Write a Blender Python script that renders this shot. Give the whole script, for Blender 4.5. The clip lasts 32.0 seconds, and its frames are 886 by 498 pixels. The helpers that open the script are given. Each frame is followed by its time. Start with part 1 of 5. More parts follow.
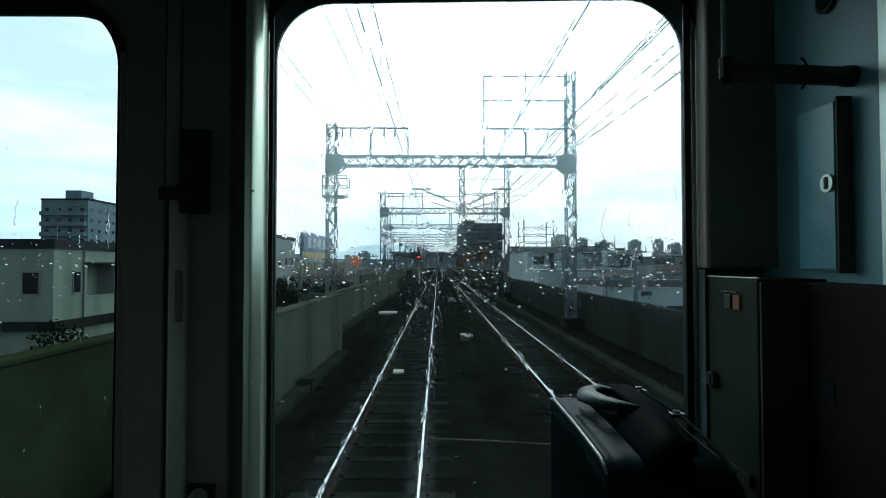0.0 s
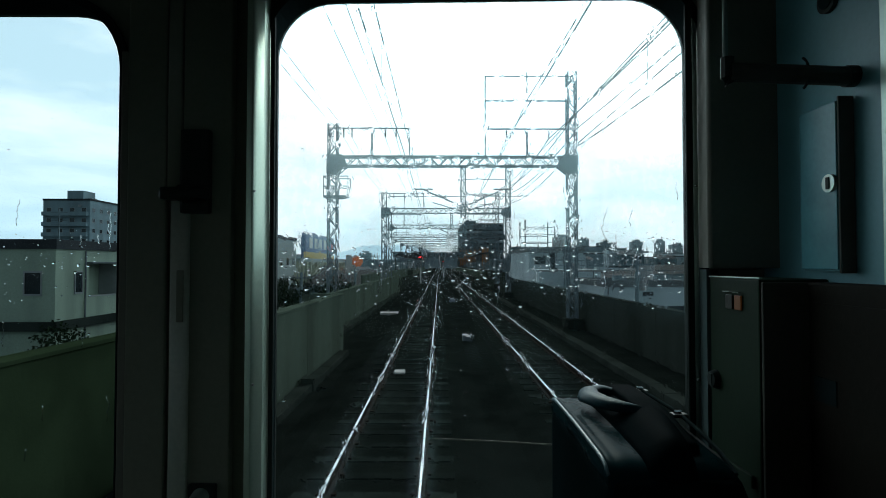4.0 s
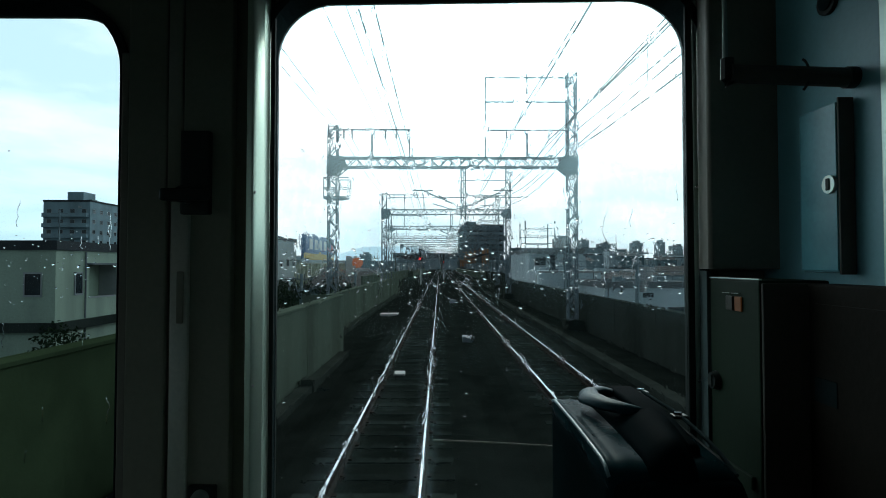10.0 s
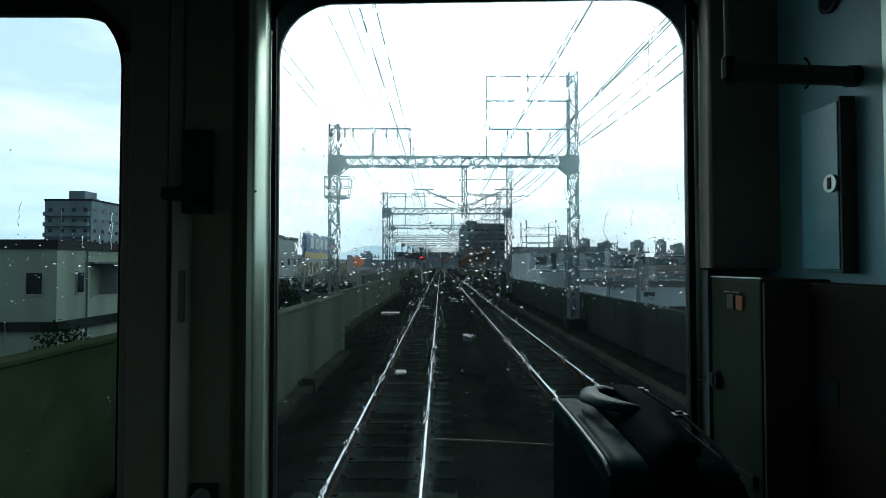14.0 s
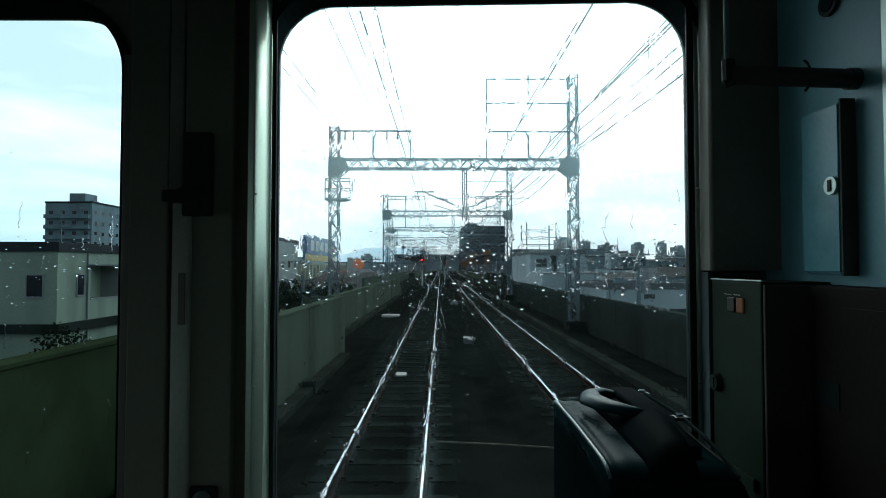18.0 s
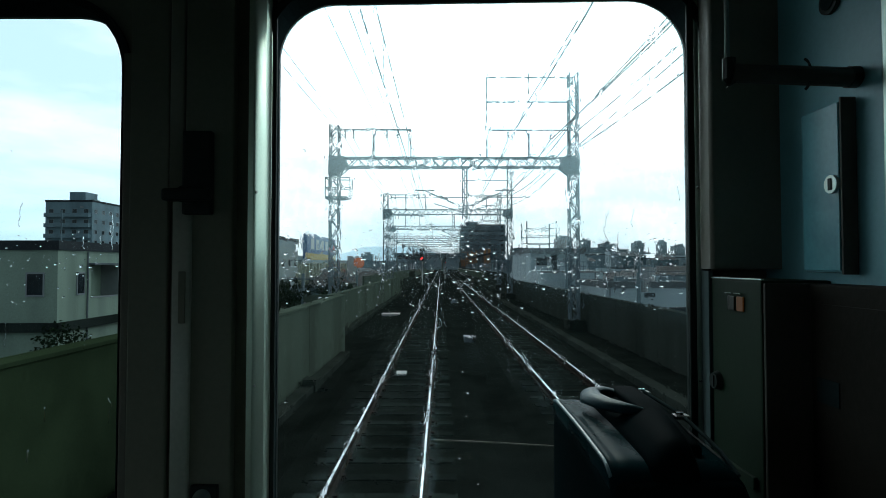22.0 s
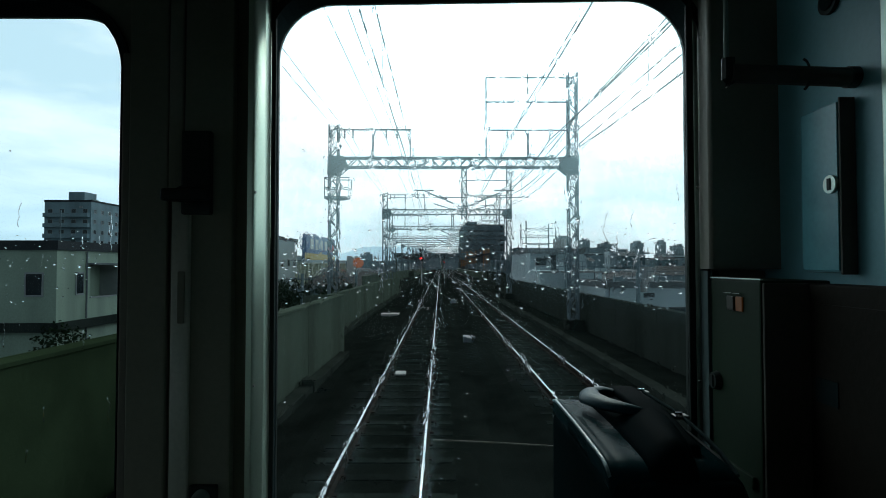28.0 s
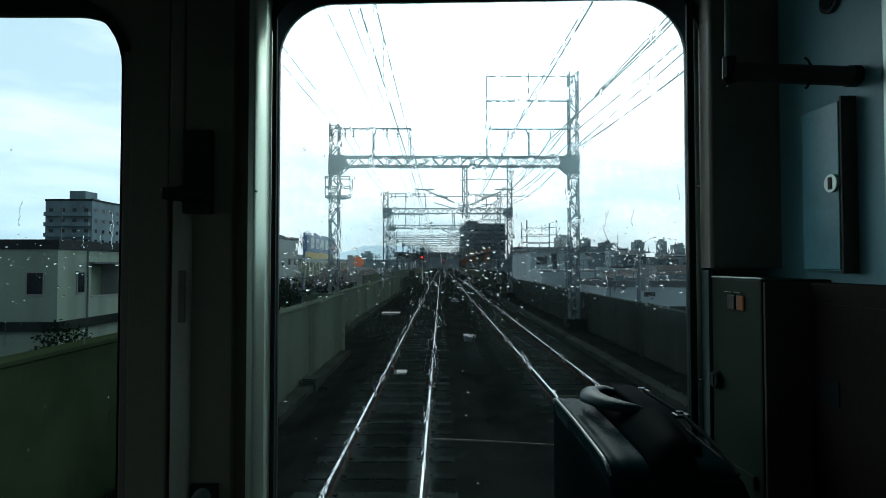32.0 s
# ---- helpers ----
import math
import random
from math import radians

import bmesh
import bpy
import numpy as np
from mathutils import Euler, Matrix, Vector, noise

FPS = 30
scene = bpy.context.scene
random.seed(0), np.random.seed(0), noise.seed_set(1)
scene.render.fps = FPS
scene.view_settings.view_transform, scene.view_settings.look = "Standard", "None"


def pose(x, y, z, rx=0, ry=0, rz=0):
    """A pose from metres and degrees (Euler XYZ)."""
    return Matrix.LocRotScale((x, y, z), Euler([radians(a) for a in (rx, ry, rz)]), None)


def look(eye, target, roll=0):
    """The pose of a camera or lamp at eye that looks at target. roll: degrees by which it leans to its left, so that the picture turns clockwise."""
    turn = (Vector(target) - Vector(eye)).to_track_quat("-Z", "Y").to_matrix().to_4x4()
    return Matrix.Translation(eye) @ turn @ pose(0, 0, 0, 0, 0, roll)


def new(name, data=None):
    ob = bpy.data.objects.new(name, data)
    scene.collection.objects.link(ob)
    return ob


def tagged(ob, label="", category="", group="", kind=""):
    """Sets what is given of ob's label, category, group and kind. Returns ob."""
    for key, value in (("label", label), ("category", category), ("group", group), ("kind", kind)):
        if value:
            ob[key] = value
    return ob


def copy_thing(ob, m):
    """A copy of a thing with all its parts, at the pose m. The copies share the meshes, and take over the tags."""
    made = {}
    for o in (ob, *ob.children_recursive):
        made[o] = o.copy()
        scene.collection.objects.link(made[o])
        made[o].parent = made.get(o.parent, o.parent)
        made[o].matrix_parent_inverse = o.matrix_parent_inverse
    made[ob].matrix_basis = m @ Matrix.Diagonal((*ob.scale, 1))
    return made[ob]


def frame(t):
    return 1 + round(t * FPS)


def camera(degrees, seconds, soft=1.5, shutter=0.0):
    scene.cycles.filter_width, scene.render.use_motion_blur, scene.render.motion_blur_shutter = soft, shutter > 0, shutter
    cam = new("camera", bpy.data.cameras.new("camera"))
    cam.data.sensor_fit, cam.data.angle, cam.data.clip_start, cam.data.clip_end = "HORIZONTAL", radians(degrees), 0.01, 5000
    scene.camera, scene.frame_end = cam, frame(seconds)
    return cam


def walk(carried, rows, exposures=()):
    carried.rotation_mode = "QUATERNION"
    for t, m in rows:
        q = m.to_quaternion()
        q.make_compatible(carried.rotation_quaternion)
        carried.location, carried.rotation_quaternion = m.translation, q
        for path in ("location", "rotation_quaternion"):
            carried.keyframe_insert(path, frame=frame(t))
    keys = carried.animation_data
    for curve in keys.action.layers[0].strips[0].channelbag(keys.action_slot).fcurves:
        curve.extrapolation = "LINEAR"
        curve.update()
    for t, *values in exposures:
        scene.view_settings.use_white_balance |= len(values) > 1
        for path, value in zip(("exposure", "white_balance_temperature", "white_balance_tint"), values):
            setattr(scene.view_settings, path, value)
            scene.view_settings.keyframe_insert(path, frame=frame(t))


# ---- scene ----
# Cab of a commuter train on a viaduct. y runs along the line, rail top is z = 0.
EYE = (0.0, 0.0, 2.616)
cam = camera(76.2, 32.0, soft=0.9)
SWAY = (
    (0, -0.51, 1.52), (0.5, -0.41, 1.47), (1, -0.41, 1.52), (1.5, -0.41, 1.52), (2, -0.41, 1.52), (2.5, -0.41, 1.52), (3, -0.41, 1.54),
    (3.5, -0.39, 1.54), (5.5, -0.37, 1.54), (6, -0.33, 1.66), (6.5, -0.33, 1.66), (7, -0.28, 1.54), (7.5, -0.28, 1.56), (8, -0.28, 1.56),
    (8.5, -0.41, 1.61), (9, -0.37, 1.66), (9.5, -0.37, 1.66), (10, -0.37, 1.66), (10.5, -0.37, 1.66), (11, -0.33, 1.56), (11.5, -0.33, 1.66),
    (12, -0.37, 1.71), (12.5, -0.37, 1.71), (13, -0.37, 1.71), (13.5, -0.33, 1.66), (14, -0.27, 1.56), (14.5, -0.29, 1.68), (16.5, -0.24, 1.71),
    (17, -0.24, 1.71), (17.5, -0.24, 1.71), (18, -0.24, 1.8), (18.5, -0.22, 1.68), (19, -0.26, 1.61), (19.5, -0.26, 1.61), (20, -0.26, 1.56),
    (20.5, -0.24, 1.56), (21, -0.22, 1.61), (21.5, -0.26, 1.68), (22, -0.22, 1.66), (22.5, -0.22, 1.61), (23, -0.22, 1.61), (23.5, -0.22, 1.61),
    (24, -0.22, 1.61), (24.5, -0.22, 1.56), (25, -0.20, 1.61), (25.5, -0.34, 1.52), (27.5, -0.29, 1.66), (28, -0.29, 1.66), (28.5, -0.24, 1.66),
    (29, -0.24, 1.61), (29.5, -0.28, 1.71), (30, -0.22, 1.66), (30.5, -0.24, 1.8), (31, -0.24, 1.8), (31.5, -0.22, 1.66), (32, -0.22, 1.56),
)
EXPOSURE = ((0, 0.05), (1.3, 0.05), (2.1, -0.25), (3, -0.4), (3.8, -0.2), (5.5, 0.08), (8.5, 0.2), (10.3, 0.0), (14, -0.05), (18, 0.05), (21, 0.08), (24, -0.03), (28, -0.15), (32, -0.1))
walk(cam, [(t, pose(*EYE, 90 + pitch, 0, yaw)) for t, yaw, pitch in SWAY], [(t, stops, 6150, -2.0) for t, stops in EXPOSURE])

# ---- light ----
world = bpy.data.worlds.new("World")
scene.world = world
world.use_nodes = True
wn, wl = world.node_tree.nodes, world.node_tree.links
wn.clear()
SUN_TURN, SUN_HIGH = radians(6), radians(36)
SUN_WAY = Vector((math.sin(SUN_TURN) * math.cos(SUN_HIGH), math.cos(SUN_TURN) * math.cos(SUN_HIGH), math.sin(SUN_HIGH)))


def wnode(kind, **values):
    n = wn.new(kind)
    for k, v in values.items():
        n.inputs[k.replace("_", " ")].default_value = v
    return n


coord = wn.new("ShaderNodeTexCoord")
sky = wn.new("ShaderNodeTexSky")
sky.sky_type, sky.sun_disc = "NISHITA", False
sky.sun_elevation, sky.sun_rotation = SUN_HIGH, SUN_TURN
# cloud sheets, stretched along the horizon
cmap = wnode("ShaderNodeMapping")
cmap.inputs["Scale"].default_value = (2.2, 2.2, 9.0)
wl.new(coord.outputs["Generated"], cmap.inputs["Vector"])
clouds = wnode("ShaderNodeTexNoise", Scale=1.3, Detail=7.0, Roughness=0.55)
wl.new(cmap.outputs["Vector"], clouds.inputs["Vector"])
cover = wn.new("ShaderNodeValToRGB")
cover.color_ramp.elements[0].position, cover.color_ramp.elements[0].color = 0.40, (0.63, 0.715, 0.79, 1)
cover.color_ramp.elements[1].position, cover.color_ramp.elements[1].color = 0.64, (1.0, 0.97, 0.99, 1)
wl.new(clouds.outputs["Fac"], cover.inputs["Fac"])
# brightness of the thin cloud round the veiled sun
dot = wn.new("ShaderNodeVectorMath")
dot.operation = "DOT_PRODUCT"
dot.inputs[1].default_value = SUN_WAY
wl.new(coord.outputs["Generated"], dot.inputs[0])


def ramp(source, low, high, a, b):
    r = wn.new("ShaderNodeMapRange")
    r.interpolation_type = "SMOOTHSTEP"
    for k, v in (("From Min", low), ("From Max", high), ("To Min", a), ("To Max", b)):
        r.inputs[k].default_value = v
    wl.new(source, r.inputs["Value"])
    return r.outputs["Result"]


def math_node(op, a, b):
    n = wn.new("ShaderNodeMath")
    n.operation = op
    wl.new(a, n.inputs[0])
    wl.new(b, n.inputs[1])
    return n.outputs["Value"]


axes = wn.new("ShaderNodeSeparateXYZ")
wl.new(coord.outputs["Generated"], axes.inputs["Vector"])
glow = math_node("ADD", ramp(dot.outputs["Value"], -0.6, 0.6, 0.26, 1.25), ramp(dot.outputs["Value"], 0.84, 1.0, 0.0, 2.0))
# sky overhead, out of view, darkened to cut the light on the ground
glow = math_node("MULTIPLY", glow, ramp(axes.outputs["Z"], 0.42, 0.78, 1.0, 0.08))
# bluish rain haze low in the sky
low = wn.new("ShaderNodeMix")
low.data_type, low.blend_type = "RGBA", "MULTIPLY"
wl.new(ramp(axes.outputs["Z"], 0.02, 0.17, 1.0, 0.0), low.inputs[0])
wl.new(cover.outputs["Color"], low.inputs[6])
low.inputs[7].default_value = (0.72, 0.84, 0.95, 1)
bright = wn.new("ShaderNodeVectorMath")
bright.operation = "SCALE"
wl.new(low.outputs[2], bright.inputs[0])
wl.new(glow, bright.inputs["Scale"])
back_cloud = wnode("ShaderNodeBackground", Strength=1.0)
wl.new(bright.outputs["Vector"], back_cloud.inputs["Color"])
back_sky = wnode("ShaderNodeBackground", Strength=0.02)
wl.new(sky.outputs["Color"], back_sky.inputs["Color"])
both = wn.new("ShaderNodeAddShader")
wl.new(back_cloud.outputs["Background"], both.inputs[0])
wl.new(back_sky.outputs["Background"], both.inputs[1])
wl.new(both.outputs["Shader"], wn.new("ShaderNodeOutputWorld").inputs["Surface"])

sun = new("sun", bpy.data.lights.new("sun", "SUN"))
sun.data.energy, sun.data.angle, sun.data.color = 0.9, radians(20), (1.0, 0.96, 0.9)
sun.matrix_world = look(SUN_WAY * 60, (0, 0, 0))

# ---- materials ----
def material(name, base, rough=0.6, metal=0.0, vary=0.25, fine=40.0, coarse=1.5, bump=0.15, stain=None, streak=False, spread=0.0, shine=0.5, gloss=(1, 1, 1)):
    """A surface with grain and larger stains, in world metres."""
    m = bpy.data.materials.new(name)
    m.use_nodes = True
    n, l = m.node_tree.nodes, m.node_tree.links
    b = n["Principled BSDF"]
    geo = n.new("ShaderNodeNewGeometry")
    where = n.new("ShaderNodeMapping")
    if streak:
        where.inputs["Scale"].default_value = (1.0, 1.0, 0.16)
    l.new(geo.outputs["Position"], where.inputs["Vector"])
    big, small = n.new("ShaderNodeTexNoise"), n.new("ShaderNodeTexNoise")
    for tex, size, detail in ((big, coarse, 6.0), (small, fine, 3.0)):
        tex.inputs["Scale"].default_value, tex.inputs["Detail"].default_value = size, detail
    l.new(where.outputs["Vector"], big.inputs["Vector"])
    l.new(geo.outputs["Position"], small.inputs["Vector"])
    dark = stain or [c * (1 - vary) for c in base]
    light = [min(1, c * (1 + vary * 0.6)) for c in base]
    ramp = n.new("ShaderNodeValToRGB")
    ramp.color_ramp.elements[0].position, ramp.color_ramp.elements[0].color = 0.32, (*dark, 1)
    ramp.color_ramp.elements[1].position, ramp.color_ramp.elements[1].color = 0.68, (*light, 1)
    mid = ramp.color_ramp.elements.new(0.5)
    mid.color = (*base, 1)
    l.new(big.outputs["Fac"], ramp.inputs["Fac"])
    grain = n.new("ShaderNodeMix")
    grain.data_type, grain.blend_type = "RGBA", "MULTIPLY"
    grain.inputs[0].default_value = 1.0
    gr = n.new("ShaderNodeMapRange")
    gr.inputs["To Min"].default_value, gr.inputs["To Max"].default_value = 1 - vary * 0.8, 1 + vary * 0.4
    l.new(small.outputs["Fac"], gr.inputs["Value"])
    l.new(ramp.outputs["Color"], grain.inputs[6])
    l.new(gr.outputs["Result"], grain.inputs[7])
    out = grain.outputs[2]
    if spread:
        info = n.new("ShaderNodeObjectInfo")
        hsv = n.new("ShaderNodeHueSaturation")
        mr = n.new("ShaderNodeMapRange")
        mr.inputs["To Min"].default_value, mr.inputs["To Max"].default_value = 1 - spread, 1 + spread
        l.new(info.outputs["Random"], mr.inputs["Value"])
        l.new(mr.outputs["Result"], hsv.inputs["Value"])
        l.new(out, hsv.inputs["Color"])
        out = hsv.outputs["Color"]
    l.new(out, b.inputs["Base Color"])
    rr = n.new("ShaderNodeMapRange")
    rr.inputs["To Min"].default_value, rr.inputs["To Max"].default_value = max(0.03, rough - 0.15), min(1, rough + 0.12)
    l.new(big.outputs["Fac"], rr.inputs["Value"])
    l.new(rr.outputs["Result"], b.inputs["Roughness"])
    b.inputs["Metallic"].default_value = metal
    b.inputs["Specular IOR Level"].default_value = shine
    b.inputs["Specular Tint"].default_value = (*gloss, 1)
    if bump:
        bp = n.new("ShaderNodeBump")
        bp.inputs["Strength"].default_value, bp.inputs["Distance"].default_value = bump, 0.4 / fine
        l.new(small.outputs["Fac"], bp.inputs["Height"])
        l.new(bp.outputs["Normal"], b.inputs["Normal"])
    return m


def glowing(name, colour, strength):
    m = bpy.data.materials.new(name)
    m.use_nodes = True
    b = m.node_tree.nodes["Principled BSDF"]
    b.inputs["Base Color"].default_value = (*colour, 1)
    b.inputs["Emission Color"].default_value, b.inputs["Emission Strength"].default_value = (*colour, 1), strength
    return m


def clear_glass(name, tint=(1, 1, 1), film=0.0):
    """A thin pane: clear, with a mirror gloss that grows at a glancing angle and a film of water that scatters light.
    The film also stands in for mist outside.
    """
    m = bpy.data.materials.new(name)
    m.use_nodes = True
    n, l = m.node_tree.nodes, m.node_tree.links
    n.clear()
    a, g, f, mix = (n.new("ShaderNode" + k) for k in ("BsdfTransparent", "BsdfGlossy", "Fresnel", "MixShader"))
    a.inputs["Color"].default_value = (*tint, 1)
    g.inputs["Roughness"].default_value = 0.02
    f.inputs["IOR"].default_value = 1.2
    l.new(f.outputs["Fac"], mix.inputs["Fac"])
    l.new(a.outputs["BSDF"], mix.inputs[1])
    l.new(g.outputs["BSDF"], mix.inputs[2])
    last = mix
    if film:
        veil, haze, geo, spots, amount = (n.new("ShaderNode" + k) for k in ("BsdfRefraction", "MixShader", "NewGeometry", "TexNoise", "MapRange"))
        veil.inputs["IOR"].default_value, veil.inputs["Roughness"].default_value = 1.25, 0.30
        # teal tint of the veil also puts the mist over the town into the glass
        veil.inputs["Color"].default_value = (0.72, 0.98, 1.0, 1)
        spots.inputs["Scale"].default_value, spots.inputs["Detail"].default_value = 9.0, 4.0
        l.new(geo.outputs["Position"], spots.inputs["Vector"])
        for k, v in (("From Min", 0.3), ("From Max", 0.7), ("To Min", film * 0.6), ("To Max", film * 1.4)):
            amount.inputs[k].default_value = v
        l.new(spots.outputs["Fac"], amount.inputs["Value"])
        l.new(amount.outputs["Result"], haze.inputs["Fac"])
        l.new(veil.outputs["BSDF"], haze.inputs[2])
        last = haze
        # uneven water film that bends what is seen through it
        bend, wet, runs, bump, patch, share, mixed = (n.new("ShaderNode" + k) for k in ("BsdfRefraction", "Mapping", "TexNoise", "Bump", "TexNoise", "MapRange", "MixShader"))
        bend.inputs["IOR"].default_value, bend.inputs["Roughness"].default_value = 1.0062, 0.0
        wet.inputs["Scale"].default_value = (1.0, 1.0, 0.6)
        l.new(geo.outputs["Position"], wet.inputs["Vector"])
        runs.inputs["Scale"].default_value, runs.inputs["Detail"].default_value = 130.0, 2.0
        l.new(wet.outputs["Vector"], runs.inputs["Vector"])
        bump.inputs["Strength"].default_value, bump.inputs["Distance"].default_value = 1.0, 0.012
        l.new(runs.outputs["Fac"], bump.inputs["Height"])
        l.new(bump.outputs["Normal"], bend.inputs["Normal"])
        patch.inputs["Scale"].default_value, patch.inputs["Detail"].default_value = 75.0, 2.0
        l.new(wet.outputs["Vector"], patch.inputs["Vector"])
        for k, v in (("From Min", 0.515), ("From Max", 0.565), ("To Min", 0.0), ("To Max", 1.0)):
            share.inputs[k].default_value = v
        l.new(patch.outputs["Fac"], share.inputs["Value"])
        l.new(share.outputs["Result"], mixed.inputs["Fac"])
        l.new(mix.outputs["Shader"], mixed.inputs[1])
        l.new(bend.outputs["BSDF"], mixed.inputs[2])
        l.new(mixed.outputs["Shader"], haze.inputs[1])
    l.new(last.outputs["Shader"], n.new("ShaderNodeOutputMaterial").inputs["Surface"])
    return m


def water(name):
    m = bpy.data.materials.new(name)
    m.use_nodes = True
    n, l = m.node_tree.nodes, m.node_tree.links
    n.clear()
    r = n.new("ShaderNodeBsdfRefraction")
    r.inputs["IOR"].default_value, r.inputs["Roughness"].default_value = 1.33, 0.0
    l.new(r.outputs["BSDF"], n.new("ShaderNodeOutputMaterial").inputs["Surface"])
    return m


CONCRETE = material("weathered_concrete", (0.100, 0.130, 0.102), 0.75, vary=0.35, fine=30, coarse=0.5, streak=True, stain=(0.070, 0.085, 0.068), shine=0.0)
DECK = material("wet_dark_deck", (0.0215, 0.027, 0.0235), 0.7, vary=0.45, fine=25, coarse=0.9, shine=0.0)
BALLAST = material("wet_ballast", (0.0135, 0.0176, 0.0156), 0.85, vary=0.4, fine=26, coarse=1.2, bump=0.6, shine=0.0)
SLEEPER = material("weathered_sleeper", (0.024, 0.032, 0.0285), 0.75, vary=0.4, fine=50, coarse=3, spread=0.35, shine=0.0)
RUST = material("rusty_steel", (0.020, 0.014, 0.011), 0.75, 0.2, vary=0.4, fine=60, coarse=4, shine=0.0)
POLISHED = material("polished_rail_steel", (0.56, 0.62, 0.64), 0.30, 1.0, vary=0.12, fine=90, coarse=3, bump=0.03)
GALV = material("grey_blue_steel_paint", (0.14, 0.19, 0.22), 0.6, 0.2, vary=0.35, fine=30, coarse=1.2)
WIRE = material("tarnished_copper_wire", (0.09, 0.10, 0.10), 0.5, 0.6, vary=0.2, bump=0)
CERAMIC = material("brown_glazed_ceramic", (0.06, 0.045, 0.04), 0.25, vary=0.2)
LINING = material("grey_green_cab_paint", (0.205, 0.212, 0.162), 0.6, vary=0.18, fine=120, coarse=2.5, bump=0.06)
SIDEWALL = material("blue_grey_cab_paint", (0.216, 0.47, 0.5225), 0.42, vary=0.15, fine=140, coarse=4, bump=0.05)
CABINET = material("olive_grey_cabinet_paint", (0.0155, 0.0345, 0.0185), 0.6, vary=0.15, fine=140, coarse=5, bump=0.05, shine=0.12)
ALU = material("brushed_aluminium", (0.62, 0.74, 0.68), 0.42, 0.8, vary=0.12, fine=220, coarse=6, bump=0.04, streak=True)
RUBBER = material("black_rubber", (0.022, 0.033, 0.034), 0.7, shine=0.0, vary=0.3, fine=120)
BLACKMETAL = material("black_enamel", (0.020, 0.029, 0.027), 0.45, 0.1, shine=0.2, vary=0.3, fine=90)
# bag leather in darker and lighter copies: shade and teal sheen put into colour
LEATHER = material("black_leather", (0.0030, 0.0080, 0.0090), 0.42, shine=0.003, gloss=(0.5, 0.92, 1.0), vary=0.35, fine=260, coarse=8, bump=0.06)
DULL_LEATHER = material("dull_shade_leather", (0.0018, 0.0050, 0.0060), 0.6, shine=0.002, gloss=(0.5, 0.92, 1.0), vary=0.35, fine=260, coarse=8, bump=0.08)
GRIP = material("sheen_black_leather", (0.012, 0.034, 0.042), 0.36, vary=0.3, fine=260, coarse=8, bump=0.06, shine=0.05, gloss=(0.55, 0.93, 1.0))
TOP_LEATHER = material("painted_sheen_leather", (0.0030, 0.0150, 0.0180), 0.28, vary=0.3, fine=260, coarse=8, bump=0.04, shine=0.008, gloss=(0.3, 0.9, 1.0))
# pale colour stands in for the highlight along the bag's edge
PIPING = material("highlight_piping", (0.12, 0.19, 0.21), 0.35, vary=0.2, fine=200)
CHROME = material("worn_chrome", (0.66, 0.68, 0.68), 0.2, 1.0, vary=0.1, fine=150, bump=0.02)
GLASS = clear_glass("windscreen_glass", (0.97, 0.99, 0.985), 0.165)
DARK_CONCRETE = material("dark_toned_concrete", (0.040, 0.049, 0.043), 0.8, vary=0.4, fine=30, coarse=0.6, streak=True, shine=0.0)
GREEN_CONCRETE = material("dark_green_concrete", (0.043, 0.060, 0.031), 0.8, vary=0.4, fine=22, coarse=0.8, streak=False, shine=0.0)
DOOR_GLASS = clear_glass("door_window_glass", (0.79, 0.91, 0.94))
DARK_LINING = material("dark_cab_paint", (0.21, 0.205, 0.17), 0.6, vary=0.2, fine=120, coarse=3, bump=0.05, shine=0.3)
GLOSSY_WALL = material("glossy_blue_grey_paint", (0.15, 0.42, 0.48), 0.26, vary=0.2, fine=140, coarse=9, bump=0.03)
EDGE_ALU = material("greenish_anodised_aluminium", (0.64, 0.77, 0.63), 0.40, 0.75, vary=0.15, fine=220, coarse=6, bump=0.04, streak=True)
LIP_PAINT = material("grey_lip_paint", (0.085, 0.125, 0.125), 0.5, vary=0.2, fine=120, coarse=4, bump=0.05, shine=0.25)
# near-white colour replaces the glint on the metal screw heads
SCREW = material("screw_glint_paint", (0.75, 0.78, 0.74), 0.3, 0.2, vary=0.1, fine=300)
# pale tone stands in for daylight reflected by a metal strip
STRIP = material("pale_strip_sheen_paint", (0.46, 0.50, 0.42), 0.55, vary=0.25, fine=120, coarse=6, bump=0.05, streak=True)
TRIM = material("grey_trim_paint", (0.22, 0.28, 0.25), 0.55, vary=0.2, fine=120, coarse=4, bump=0.05, shine=0.25)
RAIN = water("rain_water")
PAPER = material("pale_label", (0.55, 0.57, 0.55), 0.6, vary=0.08)


# ---- mesh tools ----
def finish(bm, mat, name, smooth=False):
    me = bpy.data.meshes.new(name)
    bmesh.ops.recalc_face_normals(bm, faces=bm.faces)
    if smooth:
        for f in bm.faces:
            f.smooth = True
    bm.to_mesh(me)
    bm.free()
    me.materials.append(mat)
    return me


def part(name, bm, mat, parent, label="", smooth=False):
    """Links a bmesh as one mesh object under a thing or a part."""
    ob = new(name, bm if isinstance(bm, bpy.types.Mesh) else finish(bm, mat, name, smooth))
    ob.parent = parent
    if label:
        tagged(ob, label)
    return ob


def thing(name, label, category, at=(0, 0, 0), turn=0, group="", kind=""):
    ob = new(name)
    ob.empty_display_size = 0.1
    ob.matrix_world = pose(*at, 0, 0, turn)
    return tagged(ob, label, category, group, kind)


def solid(name, bm, mat, label, category="", group="", kind="", smooth=False):
    return tagged(new(name, finish(bm, mat, name, smooth)), label, category, group, kind)


